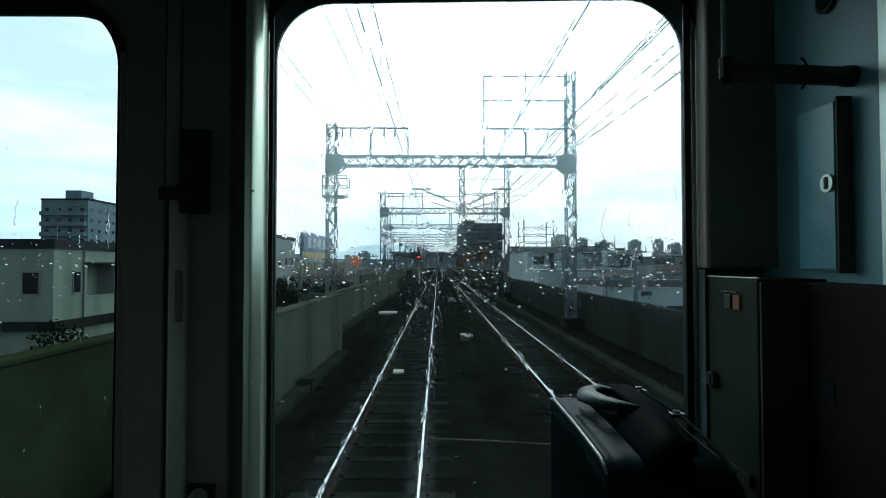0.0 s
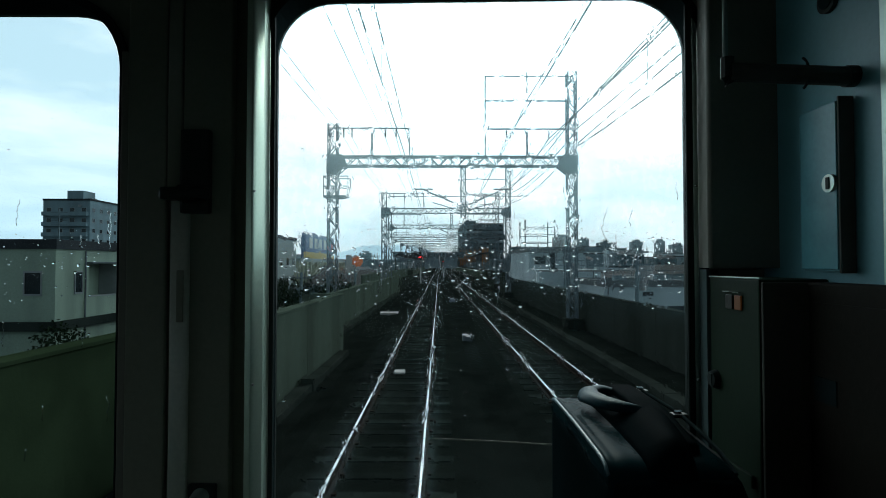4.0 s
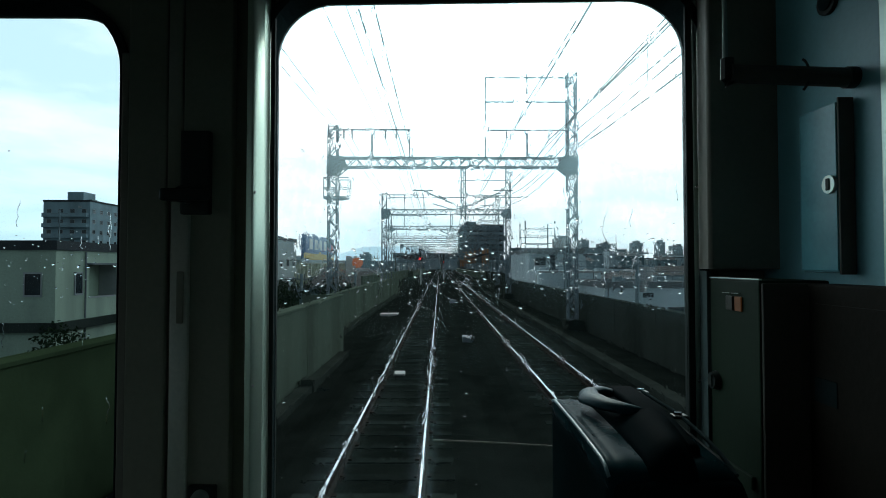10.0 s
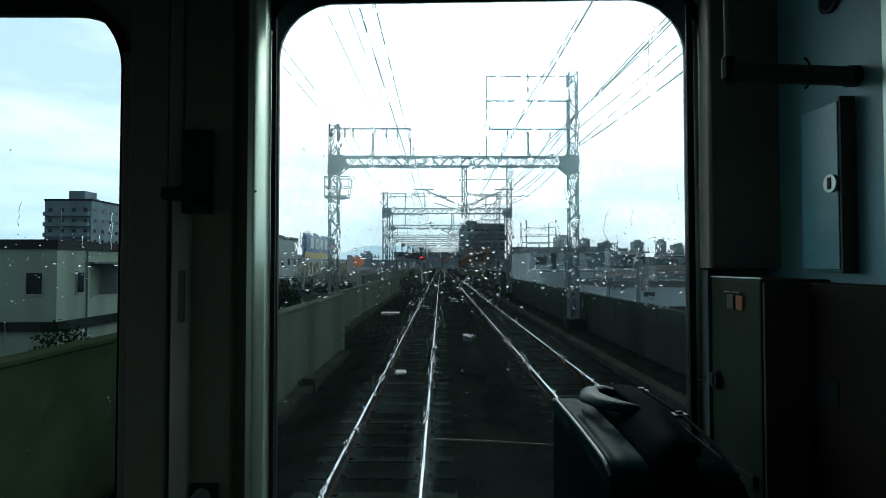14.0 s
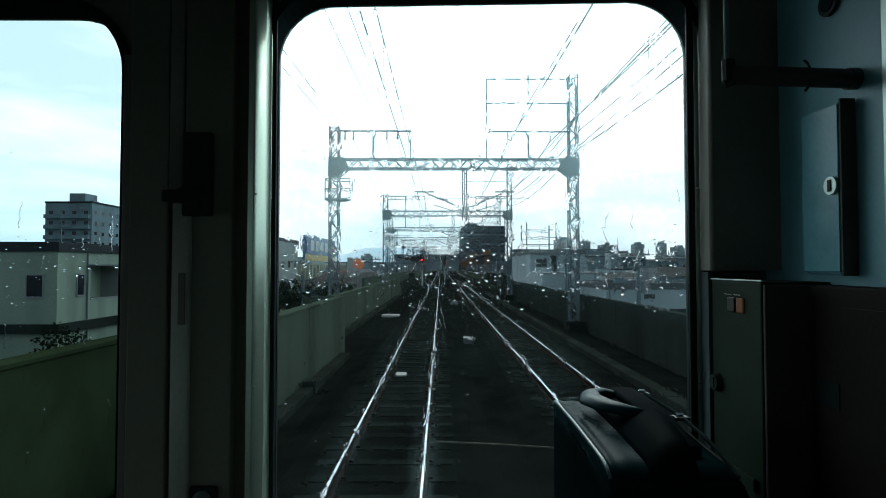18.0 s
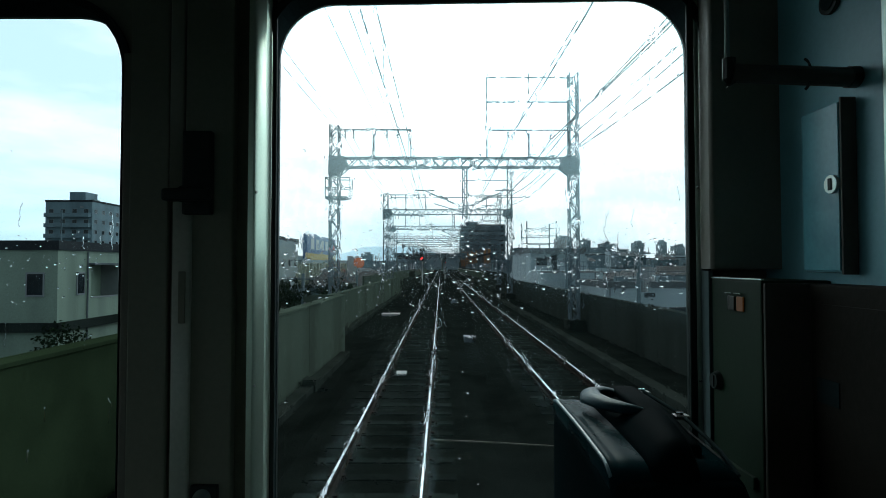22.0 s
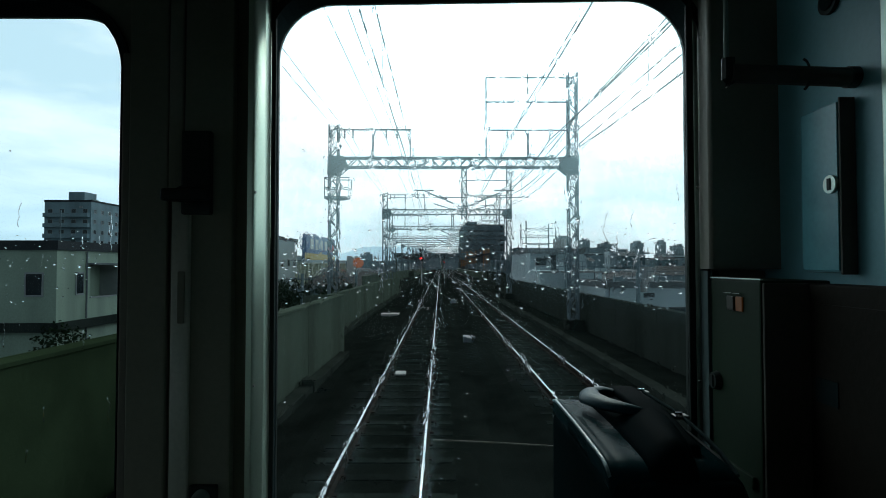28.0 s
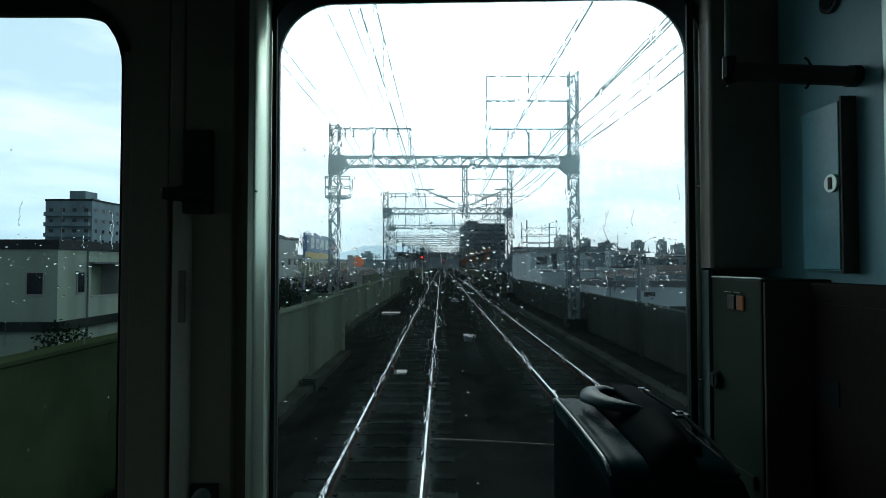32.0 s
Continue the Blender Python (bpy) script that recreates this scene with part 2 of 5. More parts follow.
def add_box(bm, x0, x1, y0, y1, z0, z1, bevel=0.0, seg=2):
    if not bevel:
        v = [bm.verts.new((x, y, z)) for z in (z0, z1) for x, y in ((x0, y0), (x1, y0), (x1, y1), (x0, y1))]
        for f in ((3, 2, 1, 0), (4, 5, 6, 7), (0, 1, 5, 4), (1, 2, 6, 5), (2, 3, 7, 6), (3, 0, 4, 7)):
            bm.faces.new([v[i] for i in f])
        return bm
    r = bmesh.ops.create_cube(bm, size=1)
    bmesh.ops.scale(bm, vec=(x1 - x0, y1 - y0, z1 - z0), verts=r["verts"])
    bmesh.ops.translate(bm, vec=((x0 + x1) / 2, (y0 + y1) / 2, (z0 + z1) / 2), verts=r["verts"])
    edges = list({e for v in r["verts"] for e in v.link_edges})
    bmesh.ops.bevel(bm, geom=edges, offset=bevel, segments=seg, profile=0.6, affect="EDGES")
    return bm


def box(x0, x1, y0, y1, z0, z1, bevel=0.0, seg=2):
    return add_box(bmesh.new(), x0, x1, y0, y1, z0, z1, bevel, seg)


def add_bar(bm, p, q, w, h=None):
    """A square bar from p to q."""
    p, q, h = Vector(p), Vector(q), h or w
    way = (q - p).normalized()
    side = way.cross(Vector((0, 1, 0) if abs(way.y) < 0.9 else (0, 0, 1))).normalized()
    up = side.cross(way)
    ring = [bm.verts.new(o + side * a * w / 2 + up * b * h / 2) for o in (p, q) for a, b in ((-1, -1), (1, -1), (1, 1), (-1, 1))]
    for i in range(4):
        bm.faces.new((ring[i], ring[(i + 1) % 4], ring[4 + (i + 1) % 4], ring[4 + i]))
    bm.faces.new(ring[3::-1])
    bm.faces.new(ring[4:])
    return bm


def wedge(x0, x1, y, deep, z0, z1, lift=0.0, n=8):
    """An upright strip whose face curves from one side towards the cab."""
    bm = bmesh.new()
    loop = [(x0 + (x1 - x0) * i / n, y - lift - deep * (0.3 + 0.7 * math.sin(math.pi / 2 * i / n))) for i in range(n + 1)] + [(x1, y), (x0, y)]
    lo = [bm.verts.new((x, w, z0)) for x, w in loop]
    hi = [bm.verts.new((x, w, z1)) for x, w in loop]
    k = len(loop)
    for i in range(k):
        bm.faces.new((lo[i], lo[(i + 1) % k], hi[(i + 1) % k], hi[i])).smooth = i < n
    bm.faces.new(lo[::-1])
    bm.faces.new(hi)
    return bm


def prism(loop, z0, z1, smooth=()):
    """An upright bar with the given outline in the plan; the sides named in smooth are shaded as one curve."""
    bm = bmesh.new()
    lo = [bm.verts.new((x, y, z0)) for x, y in loop]
    hi = [bm.verts.new((x, y, z1)) for x, y in loop]
    k = len(loop)
    for i in range(k):
        bm.faces.new((lo[i], lo[(i + 1) % k], hi[(i + 1) % k], hi[i])).smooth = i in smooth
    bm.faces.new(lo[::-1])
    bm.faces.new(hi)
    return bm


def bars(rows):
    bm = bmesh.new()
    for row in rows:
        add_bar(bm, *row)
    return bm


def add_tube(bm, points, r, sides=8):
    """A round bar along points."""
    pts = [Vector(p) for p in points]
    rings = []
    for i, p in enumerate(pts):
        way = (pts[min(i + 1, len(pts) - 1)] - pts[max(i - 1, 0)]).normalized()
        side = way.cross(Vector((0, 0, 1) if abs(way.z) < 0.9 else (0, 1, 0))).normalized()
        up = side.cross(way)
        rings.append([bm.verts.new(p + (side * math.cos(2 * math.pi * k / sides) + up * math.sin(2 * math.pi * k / sides)) * r) for k in range(sides)])
    for a, b in zip(rings, rings[1:]):
        for k in range(sides):
            bm.faces.new((a[k], a[(k + 1) % sides], b[(k + 1) % sides], b[k]))
    bm.faces.new(rings[0][::-1])
    bm.faces.new(rings[-1])
    return bm


def tube(points, r, sides=8):
    return add_tube(bmesh.new(), points, r, sides)


def add_disc(bm, centre, way, r, deep, sides=20, r2=None):
    """A short round plug that points along way."""
    m = Vector(way).to_track_quat("Z", "Y").to_matrix().to_4x4()
    bmesh.ops.create_cone(bm, cap_ends=True, segments=sides, radius1=r, radius2=r if r2 is None else r2, depth=deep, matrix=Matrix.Translation(centre) @ m)
    return bm


def disc(centre, way, r, deep, sides=20, r2=None):
    return add_disc(bmesh.new(), centre, way, r, deep, sides, r2)


def rounded(x0, x1, z0, z1, r, steps=10):
    """Corner points of a rounded upright rectangle, in x and z."""
    out = []
    for cx, cz, a0 in ((x1 - r, z1 - r, 0), (x0 + r, z1 - r, 90), (x0 + r, z0 + r, 180), (x1 - r, z0 + r, 270)):
        for i in range(steps + 1):
            a = radians(a0 + 90 * i / steps)
            out.append((cx + r * math.cos(a), cz + r * math.sin(a)))
    return out


def wall_with_holes(x0, x1, z0, z1, y, thick, holes):
    """An upright wall across the line, with openings that go through it."""
    bm = bmesh.new()
    edges = []
    for loop in [[(x0, z0), (x1, z0), (x1, z1), (x0, z1)], *holes]:
        vs = [bm.verts.new((x, y, z)) for x, z in loop]
        edges += [bm.edges.new((vs[i], vs[(i + 1) % len(vs)])) for i in range(len(vs))]
    bmesh.ops.triangle_fill(bm, use_beauty=True, use_dissolve=False, edges=edges)
    r = bmesh.ops.extrude_face_region(bm, geom=bm.faces[:])
    bmesh.ops.translate(bm, vec=(0, thick, 0), verts=[g for g in r["geom"] if isinstance(g, bmesh.types.BMVert)])
    return bm


def ring_band(outer, inner, y0, y1):
    """A frame between two outlines of the same number of points."""
    bm = bmesh.new()
    n = len(outer)
    rows = [[bm.verts.new((x, y, z)) for x, z in loop] for loop, y in ((outer, y0), (inner, y0), (inner, y1), (outer, y1))]
    for a, b in ((0, 1), (1, 2), (2, 3), (3, 0)):
        for i in range(n):
            bm.faces.new((rows[a][i], rows[a][(i + 1) % n], rows[b][(i + 1) % n], rows[b][i]))
    return bm


def opening(x0, x1, z0, z1, r, sag=0.0):
    """A rounded opening whose top edge falls a little towards the west."""
    return [(x, z - sag * min(1, max(0, (x0 + 0.55 - x) / 0.4)) * (z > (z0 + z1) / 2)) for x, z in rounded(x0, x1, z0, z1, r)]


# ---- the cab: shell ----
FRONT = 0.97      # inner face of the front wall
SIDE = 0.545      # inner face of the side wall
FLOOR, TOP = 1.15, 3.32
R_WIN = (-0.296, 0.449, 2.0, 3.105)
CORNER = 2.61
L_WIN = (-1.03, -0.545, 2.0, 3.071)
front = wall_with_holes(-2.12, SIDE + 0.06, FLOOR, TOP, FRONT, 0.05, [opening(*R_WIN, 0.105, 0.009), rounded(*L_WIN, 0.118)])
solid("wall_front", front, LINING, "dark grey-green painted front wall of the train cab", "wall", kind="structure")


def side_wall(x, thick, hole):
    """A wall along the line with an unseen door window added to let daylight in."""
    bm = wall_with_holes(-0.9, FRONT - 0.002, FLOOR, TOP, 0.0, thick, [rounded(*hole, 0.06)])
    for v in bm.verts:
        v.co = (x + v.co.y, v.co.x, v.co.z)
    return bm


solid("wall_side", side_wall(SIDE, 0.06, (-0.45, 0.25, 2.05, 2.95)), SIDEWALL, "blue-grey painted side wall of the train cab", "wall", kind="structure")
solid("wall_far_side", side_wall(-2.18, 0.06, (-0.6, 0.92, 1.95, 3.0)), LINING, "grey painted far side wall of the train cab", "wall", kind="structure")
# openings out of view, added so saloon light reaches the cab
solid("wall_back", wall_with_holes(-2.12, SIDE, FLOOR, TOP, -0.96, 0.06, [rounded(-1.95, -1.15, 1.95, 2.95, 0.06), rounded(-0.45, 0.42, 1.95, 2.95, 0.06), rounded(-1.05, -0.55, 1.95, 2.95, 0.06)]), LINING, "grey painted partition with added light openings behind the cab", "wall", kind="structure")
solid("floor", box(-2.2, SIDE + 0.06, -0.96, FRONT + 0.1, FLOOR - 0.08, FLOOR), RUBBER, "dark rubber floor of the train cab", "floor", kind="structure")
solid("ceiling", box(-2.2, SIDE + 0.06, -0.96, FRONT + 0.1, TOP, TOP + 0.06), LINING, "dark grey cab ceiling", "ceiling", kind="structure")


def cab_window(name, x0, x1, z0, z1, r, label, glass, sag=0.0):
    def rounded(*shape):
        return opening(*shape, sag)
    w = thing(name, label, "window", kind="structure")
    part("gasket", ring_band(rounded(x0 - 0.012, x1 + 0.012, z0 - 0.012, z1 + 0.012, r + 0.01), rounded(x0 - 0.001, x1 + 0.001, z0 - 0.001, z1 + 0.001, r), FRONT - 0.008, FRONT - 0.001), RUBBER, w, "black rubber window gasket")
    part("sleeve", ring_band(rounded(x0 - 0.0005, x1 + 0.0005, z0 - 0.0005, z1 + 0.0005, r), rounded(x0 + 0.0015, x1 - 0.0015, z0 + 0.0015, z1 - 0.0015, r - 0.001), FRONT - 0.009, FRONT + 0.0495), RUBBER, w, "black rubber lining of the opening")
    part("window_frame", ring_band(rounded(x0 - 0.02, x1 + 0.02, z0 - 0.02, z1 + 0.02, r + 0.015), rounded(x0 + 0.002, x1 - 0.002, z0 + 0.002, z1 - 0.002, r - 0.002), FRONT + 0.051, FRONT + 0.06), BLACKMETAL, w)
    bm = bmesh.new()
    bm.faces.new([bm.verts.new((x, FRONT + 0.045, z)) for x, z in rounded(x0 + 0.0016, x1 - 0.0016, z0 + 0.0016, z1 - 0.0016, r)])
    p = part("pane", bm, glass, w, "clear rain-spotted glass pane")
    p.visible_shadow = False
    return w


cab_window("window_1", *R_WIN, 0.105, "rain-spotted front window with rounded corners", GLASS, 0.009)
cab_window("window_2", *L_WIN, 0.118, "rain-spotted window of the end door with rounded corners", DOOR_GLASS)


def fx(px, y=FRONT):
    """x of an upright line at the distance y."""
    return (px - 780) / 1000 * y


# ---- the post between the windows ----
mull = thing("window_post", "dark grey-green post with aluminium strips between the cab windows", "post", kind="structure")
F = FRONT
part("panel", box(fx(236), fx(304), F - 0.016, F - 0.002, 2.0, 3.2, 0.003), LINING, mull)
part("panel", box(fx(336), fx(420), F - 0.022, F - 0.002, 2.0, 3.2, 0.003), LINING, mull)
part("trim_strip", wedge(fx(304, 0.945), fx(334, 0.935), F - 0.0025, 0.012, 2.0, 2.722, 0.016), STRIP, mull, "dull strip with its pale sheen painted in")
part("slot", box(fx(313, 0.93), fx(325, 0.93), F - 0.034, F - 0.0285, 2.52, 2.606, 0.002), LINING, mull, "dark slot in the strip")
part("trim_strip", prism([(-0.3090, 0.903), (-0.2995, 0.900), (-0.2972, 0.902), (-0.2945, 0.909), (-0.2918, 0.920), (-0.2902, 0.932), (-0.2896, 0.937), (-0.2905, 0.9665), (-0.322, 0.9665)], 2.0, 3.3, (1, 2, 3, 4)), EDGE_ALU, mull, "bright aluminium edge profile")
part("edge_strip", box(fx(481), fx(490), F - 0.008, F - 0.0015, 2.0, 3.3, 0.003), BLACKMETAL, mull, "black edge strip")
part("edge_strip", box(fx(221), fx(237), F - 0.012, F - 0.0015, 2.0, 2.98, 0.003), DARK_LINING, mull, "dark edge strip")
for z in (2.733, 2.425):
    part("screw", disc((-0.2963, 0.9040, z), (0.8, -0.6, 0), 0.0026, 0.005, 12, 0.0016), SCREW, mull, "small round screw head")

part("trim_strip", wedge(fx(306), fx(333), F - 0.0025, 0.008, 2.745, 3.3, 0.01), LINING, mull, "painted strip above the latch")
latch = thing("door_latch", "dark metal lever latch on the window post", "latch")
part("base_plate", box(fx(338), fx(388), F - 0.038, F - 0.022, 2.70, 2.84, 0.004), BLACKMETAL, latch)
part("lever", box(fx(284, F - 0.06), fx(372, F - 0.06), F - 0.066, F - 0.05, 2.720, 2.741, 0.008, 3), BLACKMETAL, latch, "worn black lever")
part("pivot", disc((fx(352), F - 0.045, 2.731), (0, -1, 0), 0.014, 0.03, 18), BLACKMETAL, latch)
stop = thing("bolt_knob", "small dark bolt knob low on the window post", "knob")
part("base_plate", box(fx(356), fx(402), F - 0.034, F - 0.022, 2.20, 2.255, 0.003), BLACKMETAL, stop)
part("knob", disc((fx(378), F - 0.045, 2.236), (0, -1, 0), 0.015, 0.03, 18, 0.011), TRIM, stop, smooth=False)
part("pin", tube([(fx(362), F - 0.04, 2.215), (fx(398), F - 0.04, 2.215)], 0.005), CHROME, stop)

# ---- the side post past the window ----
jamb = thing("side_post", "dark post with aluminium strips beside the front window", "post", kind="structure")
part("edge_strip", box(fx(1217), fx(1230), F - 0.008, F - 0.002, 2.0, 3.3, 0.003), BLACKMETAL, jamb)
part("trim_strip", wedge(fx(1231), fx(1237), F - 0.002, 0.006, 2.0, 3.3, 0.0, 1), ALU, jamb, "narrow aluminium strip")
lip = bmesh.new()
loop = [(fx(1239, 0.967), 0.967), (fx(1254, 0.93), 0.93), (fx(1262, 0.93), 0.93), (fx(1258, 0.967), 0.967)]
low_ring, high_ring = ([lip.verts.new((x, y, z)) for x, y in loop] for z in (2.0, CORNER - 0.003))
for i in range(4):
    lip.faces.new((low_ring[i], low_ring[(i + 1) % 4], high_ring[(i + 1) % 4], high_ring[i]))
lip.faces.new(low_ring[::-1])
lip.faces.new(high_ring)
part("trim_strip", lip, LIP_PAINT, jamb, "dull grey metal lip")
part("panel", box(fx(1259), SIDE - 0.002, F - 0.03, F - 0.002, 2.0, CORNER - 0.003, 0.003), DARK_LINING, jamb, "dark corner panel")
part("pillar", prism([(fx(1241, 0.967), 0.967), (fx(1257, 0.91), 0.91), (fx(1261, 0.903), 0.903), (fx(1266, 0.9), 0.9), (SIDE - 0.0004, 0.9), (SIDE - 0.0004, 0.967)], CORNER, 3.31, (1, 2)), DARK_LINING, jamb, "dark painted corner pillar")
for z in (2.75, 2.42):
    part("screw", disc((fx(1234), F - 0.009, z), (0, -1, 0), 0.0022, 0.003, 12), CHROME, jamb)

# ---- side wall fittings ----
BAR_PAINT = material("dark_bar_paint", (0.075, 0.072, 0.062), 0.55, vary=0.25, fine=120, coarse=5, bump=0.05, shine=0.2)
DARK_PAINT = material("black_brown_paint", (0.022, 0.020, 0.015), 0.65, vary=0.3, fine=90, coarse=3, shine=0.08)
cover = thing("lock_box", "blue-grey metal wall box with a round key lock", "box")
Y0, Y1, XF = 0.735, 0.815, 0.527
bmx = box(XF, SIDE - 0.001, Y0, Y1, 2.606, 2.835, 0.003)
part("box", bmx, SIDEWALL, cover)
part("lid", box(XF - 0.004, XF - 0.0005, Y0 + 0.003, Y1 - 0.003, 2.609, 2.832, 0.0012), GLOSSY_WALL, cover)
lock = part("lock_plate", disc((XF - 0.006, Y0 + 0.013, 2.724), (-1, 0, 0), 0.0122, 0.005, 24), ALU, cover, "round grey lock plate")
part("keyhole", box(XF - 0.0098, XF - 0.0086, Y0 + 0.0095, Y0 + 0.0165, 2.716, 2.732, 0.0005, 1), BLACKMETAL, lock, "dark keyhole")
# slab whose tone puts shade on the box's unlit back side
part("edge", box(XF - 0.0045, SIDE - 0.002, Y0 - 0.004, Y0 - 0.0005, 2.604, 2.837, 0.001), BAR_PAINT, cover, "back edge of the box in a shade tone")

console = thing("switch_cabinet", "olive-grey metal cabinet with indicator lamps below the side wall box", "cabinet")
CX, CY0, CY1, CT = 0.445, 0.785, 0.928, 2.595
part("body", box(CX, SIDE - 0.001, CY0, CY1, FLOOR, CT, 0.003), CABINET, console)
part("top_edge", box(CX - 0.0015, CX + 0.003, CY0 - 0.003, CY1, CT + 0.0003, CT + 0.0022, 0.0005), ALU, console, "thin bright metal edge")
# unlit back face gets its own paint, lightened for missing light from behind
part("back_panel", box(CX + 0.002, SIDE - 0.003, CY0 - 0.006, CY0 - 0.0005, 1.4, CT - 0.004, 0.002), BAR_PAINT, console, "back panel toned for weak light")
for i, (a, b) in enumerate(((0.853, 0.872), (0.828, 0.846))):
    lampm = glowing("amber_lamp", (0.16, 0.055, 0.008), 0.085) if i else material("unlit_lamp_window", (0.03, 0.03, 0.022), 0.3, vary=0.2)
    lp = part("indicator_lamp", box(CX - 0.003, CX - 0.0005, a, b, 2.548, 2.5695, 0.001), lampm, console, "glowing amber indicator" if i else "unlit indicator window")
    part("cap", box(CX - 0.005, CX - 0.001, a + 0.003, b + 0.005, 2.5735, 2.5748), CHROME, lp, "thin pale edge")
knob = part("latch_knob", disc((CX - 0.005, 0.908, 2.432), (-1, 0, 0), 0.0155, 0.009, 24, 0.0125), BLACKMETAL, console, "round black latch")
part("slot", box(CX - 0.0112, CX - 0.0096, 0.904, 0.911, 2.423, 2.441), BLACKMETAL, knob)
part("lower_plate", box(CX - 0.006, CX - 0.0005, 0.80, 0.90, 2.30, 2.318, 0.002), CABINET, console, "pale lower plate edge")

low = thing("equipment_cabinet", "black metal equipment cabinet along the side wall", "cabinet")
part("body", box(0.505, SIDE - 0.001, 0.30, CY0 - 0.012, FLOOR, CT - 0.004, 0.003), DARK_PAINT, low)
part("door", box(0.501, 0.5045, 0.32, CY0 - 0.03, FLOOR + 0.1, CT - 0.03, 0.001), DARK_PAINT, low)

part("recess", box(0.4995, 0.5008, 0.712, 0.7535, 2.436, 2.468), RUBBER, low, "dark recessed pull")

bar = thing("blind_bracket", "dark bent rod and bar that hold the window blind", "bracket")
BY = 0.73
part("rod", tube([(fx(1293, BY), BY, 3.31), (fx(1293, BY), BY, 2.90), (fx(1293, BY), BY, 2.865)], 0.0032), TRIM, bar, "thin grey upright rod")
part("collar", tube([(fx(1296, BY), BY, 2.886), (fx(1296, BY), BY, 2.86), (fx(1302, BY), BY, 2.852)], 0.0085), BLACKMETAL, bar)
part("crossbar", tube([(fx(1299, BY), BY, 2.867), (SIDE - 0.012, BY, 2.862)], 0.0125, 16), BAR_PAINT, bar, "dark round crossbar")
part("flange", disc((SIDE - 0.007, BY, 2.862), (-1, 0, 0), 0.014, 0.012, 20), BLACKMETAL, bar)
ring = [(fx(1428, BY) + 0.006 * math.cos(a), BY - 0.019 * math.cos(a) * 0.4, 2.865 + 0.021 * math.sin(a)) for a in np.linspace(-1.3, 1.3, 12)]
part("cable_tie", tube(ring, 0.0018, 6), BLACKMETAL, bar, "black cable tie")
cup = thing("socket", "round dark recessed socket high on the side wall", "socket")
part("rim", disc((SIDE - 0.003, 0.775, 2.985), (-1, 0, 0), 0.019, 0.006, 24), BLACKMETAL, cup)
part("core", disc((SIDE - 0.006, 0.775, 2.985), (-1, 0, 0), 0.013, 0.004, 20), RUBBER, cup)
door = thing("door_jamb", "pale painted jamb of the side door", "jamb", kind="structure")
part("edge_strip", box(SIDE - 0.006, SIDE - 0.0005, 0.60, 0.682, FLOOR, 3.3, 0.002), ALU, door)

# thin rod drawn for a faint reflection in the glass; its pivot is added
wiper = thing("wiper_arm", "thin grey rod standing in for a reflected line in the front window", "wiper")
part("arm", tube([(-0.012, FRONT + 0.075, 2.297), (0.10, FRONT + 0.075, 2.292), (0.44, FRONT + 0.08, 2.270)], 0.0008, 6), DARK_LINING, wiper)
part("pivot", disc((0.44, FRONT + 0.07, 2.270), (0, 1, 0), 0.012, 0.04, 16), BLACKMETAL, wiper)

# ---- the bag on the desk ----
solid("desk", box(-0.30, CX - 0.004, 0.50, FRONT - 0.025, 1.98, 2.02, 0.006), BLACKMETAL, "black cab desk below the front window", "desk")
bag = thing("driver_bag", "black leather document bag standing on the cab desk", "bag")
BX0, BX1, BY0, BY1, BT = 0.178, 0.327, 0.592, 0.915, 2.405


def bag_top(y):
    """How far the bag's top falls towards its near end."""
    return 0.006 * (max(0.0, 0.6 - (y - BY0) / (BY1 - BY0)) / 0.6) ** 1.5


def bag_fall(along):
    """The roll of the bag's top at its ends."""
    near, far = max(0.0, 1 - along / 0.15), max(0.0, along - 0.93) / 0.07
    return 0.030 * (1 - math.sqrt(max(0.0, 1 - near * near))) + 0.004 * far * far


def bag_loft(profile, lift, taper=0.0, steps=24):
    """A leather panel over the bag's length, with a sagging underside and a rolled near end."""
    bm = bmesh.new()
    ribs = []
    for i in range(steps + 1):
        along = i / steps
        y = BY0 + 0.004 + along * (BY1 - BY0 - 0.010)
        near = max(0.0, 1 - along / 0.15)
        squeeze = taper * max(0.0, 0.62 - along) / 0.62
        mid = profile[0][0]
        ribs.append([bm.verts.new((mid + (x - mid) * (1 - squeeze), y, BT + z * (1 - 0.8 * near * near) + lift * math.sin(along * math.pi) - bag_top(y) - bag_fall(along))) for x, z in profile])
    for a, b in zip(ribs, ribs[1:]):
        for k in range(len(profile)):
            j = (k + 1) % len(profile)
            bm.faces.new((a[k], a[j], b[j], b[k]))
    bm.faces.new(ribs[0])
    bm.faces.new(ribs[-1][::-1])
    bmesh.ops.recalc_face_normals(bm, faces=bm.faces)
    return bm


body = bmesh.new()
add_box(body, BX0, BX1, BY0, BY1, 2.0205, BT - 0.012, 0.024, 6)
bmesh.ops.subdivide_edges(body, edges=[e for e in body.edges if abs(e.verts[0].co.y - e.verts[1].co.y) > 0.2], cuts=14)
for v in body.verts:
    if v.co.z > BT - 0.05:
        v.co.z -= bag_top(v.co.y)
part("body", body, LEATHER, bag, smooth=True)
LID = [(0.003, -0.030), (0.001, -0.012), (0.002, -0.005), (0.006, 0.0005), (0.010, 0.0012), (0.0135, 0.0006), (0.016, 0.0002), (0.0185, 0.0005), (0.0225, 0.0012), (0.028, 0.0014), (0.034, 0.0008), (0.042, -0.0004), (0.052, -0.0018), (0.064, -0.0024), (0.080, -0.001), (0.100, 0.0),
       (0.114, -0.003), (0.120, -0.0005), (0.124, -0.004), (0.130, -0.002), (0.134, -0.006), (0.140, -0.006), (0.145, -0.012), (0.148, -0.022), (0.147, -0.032)]
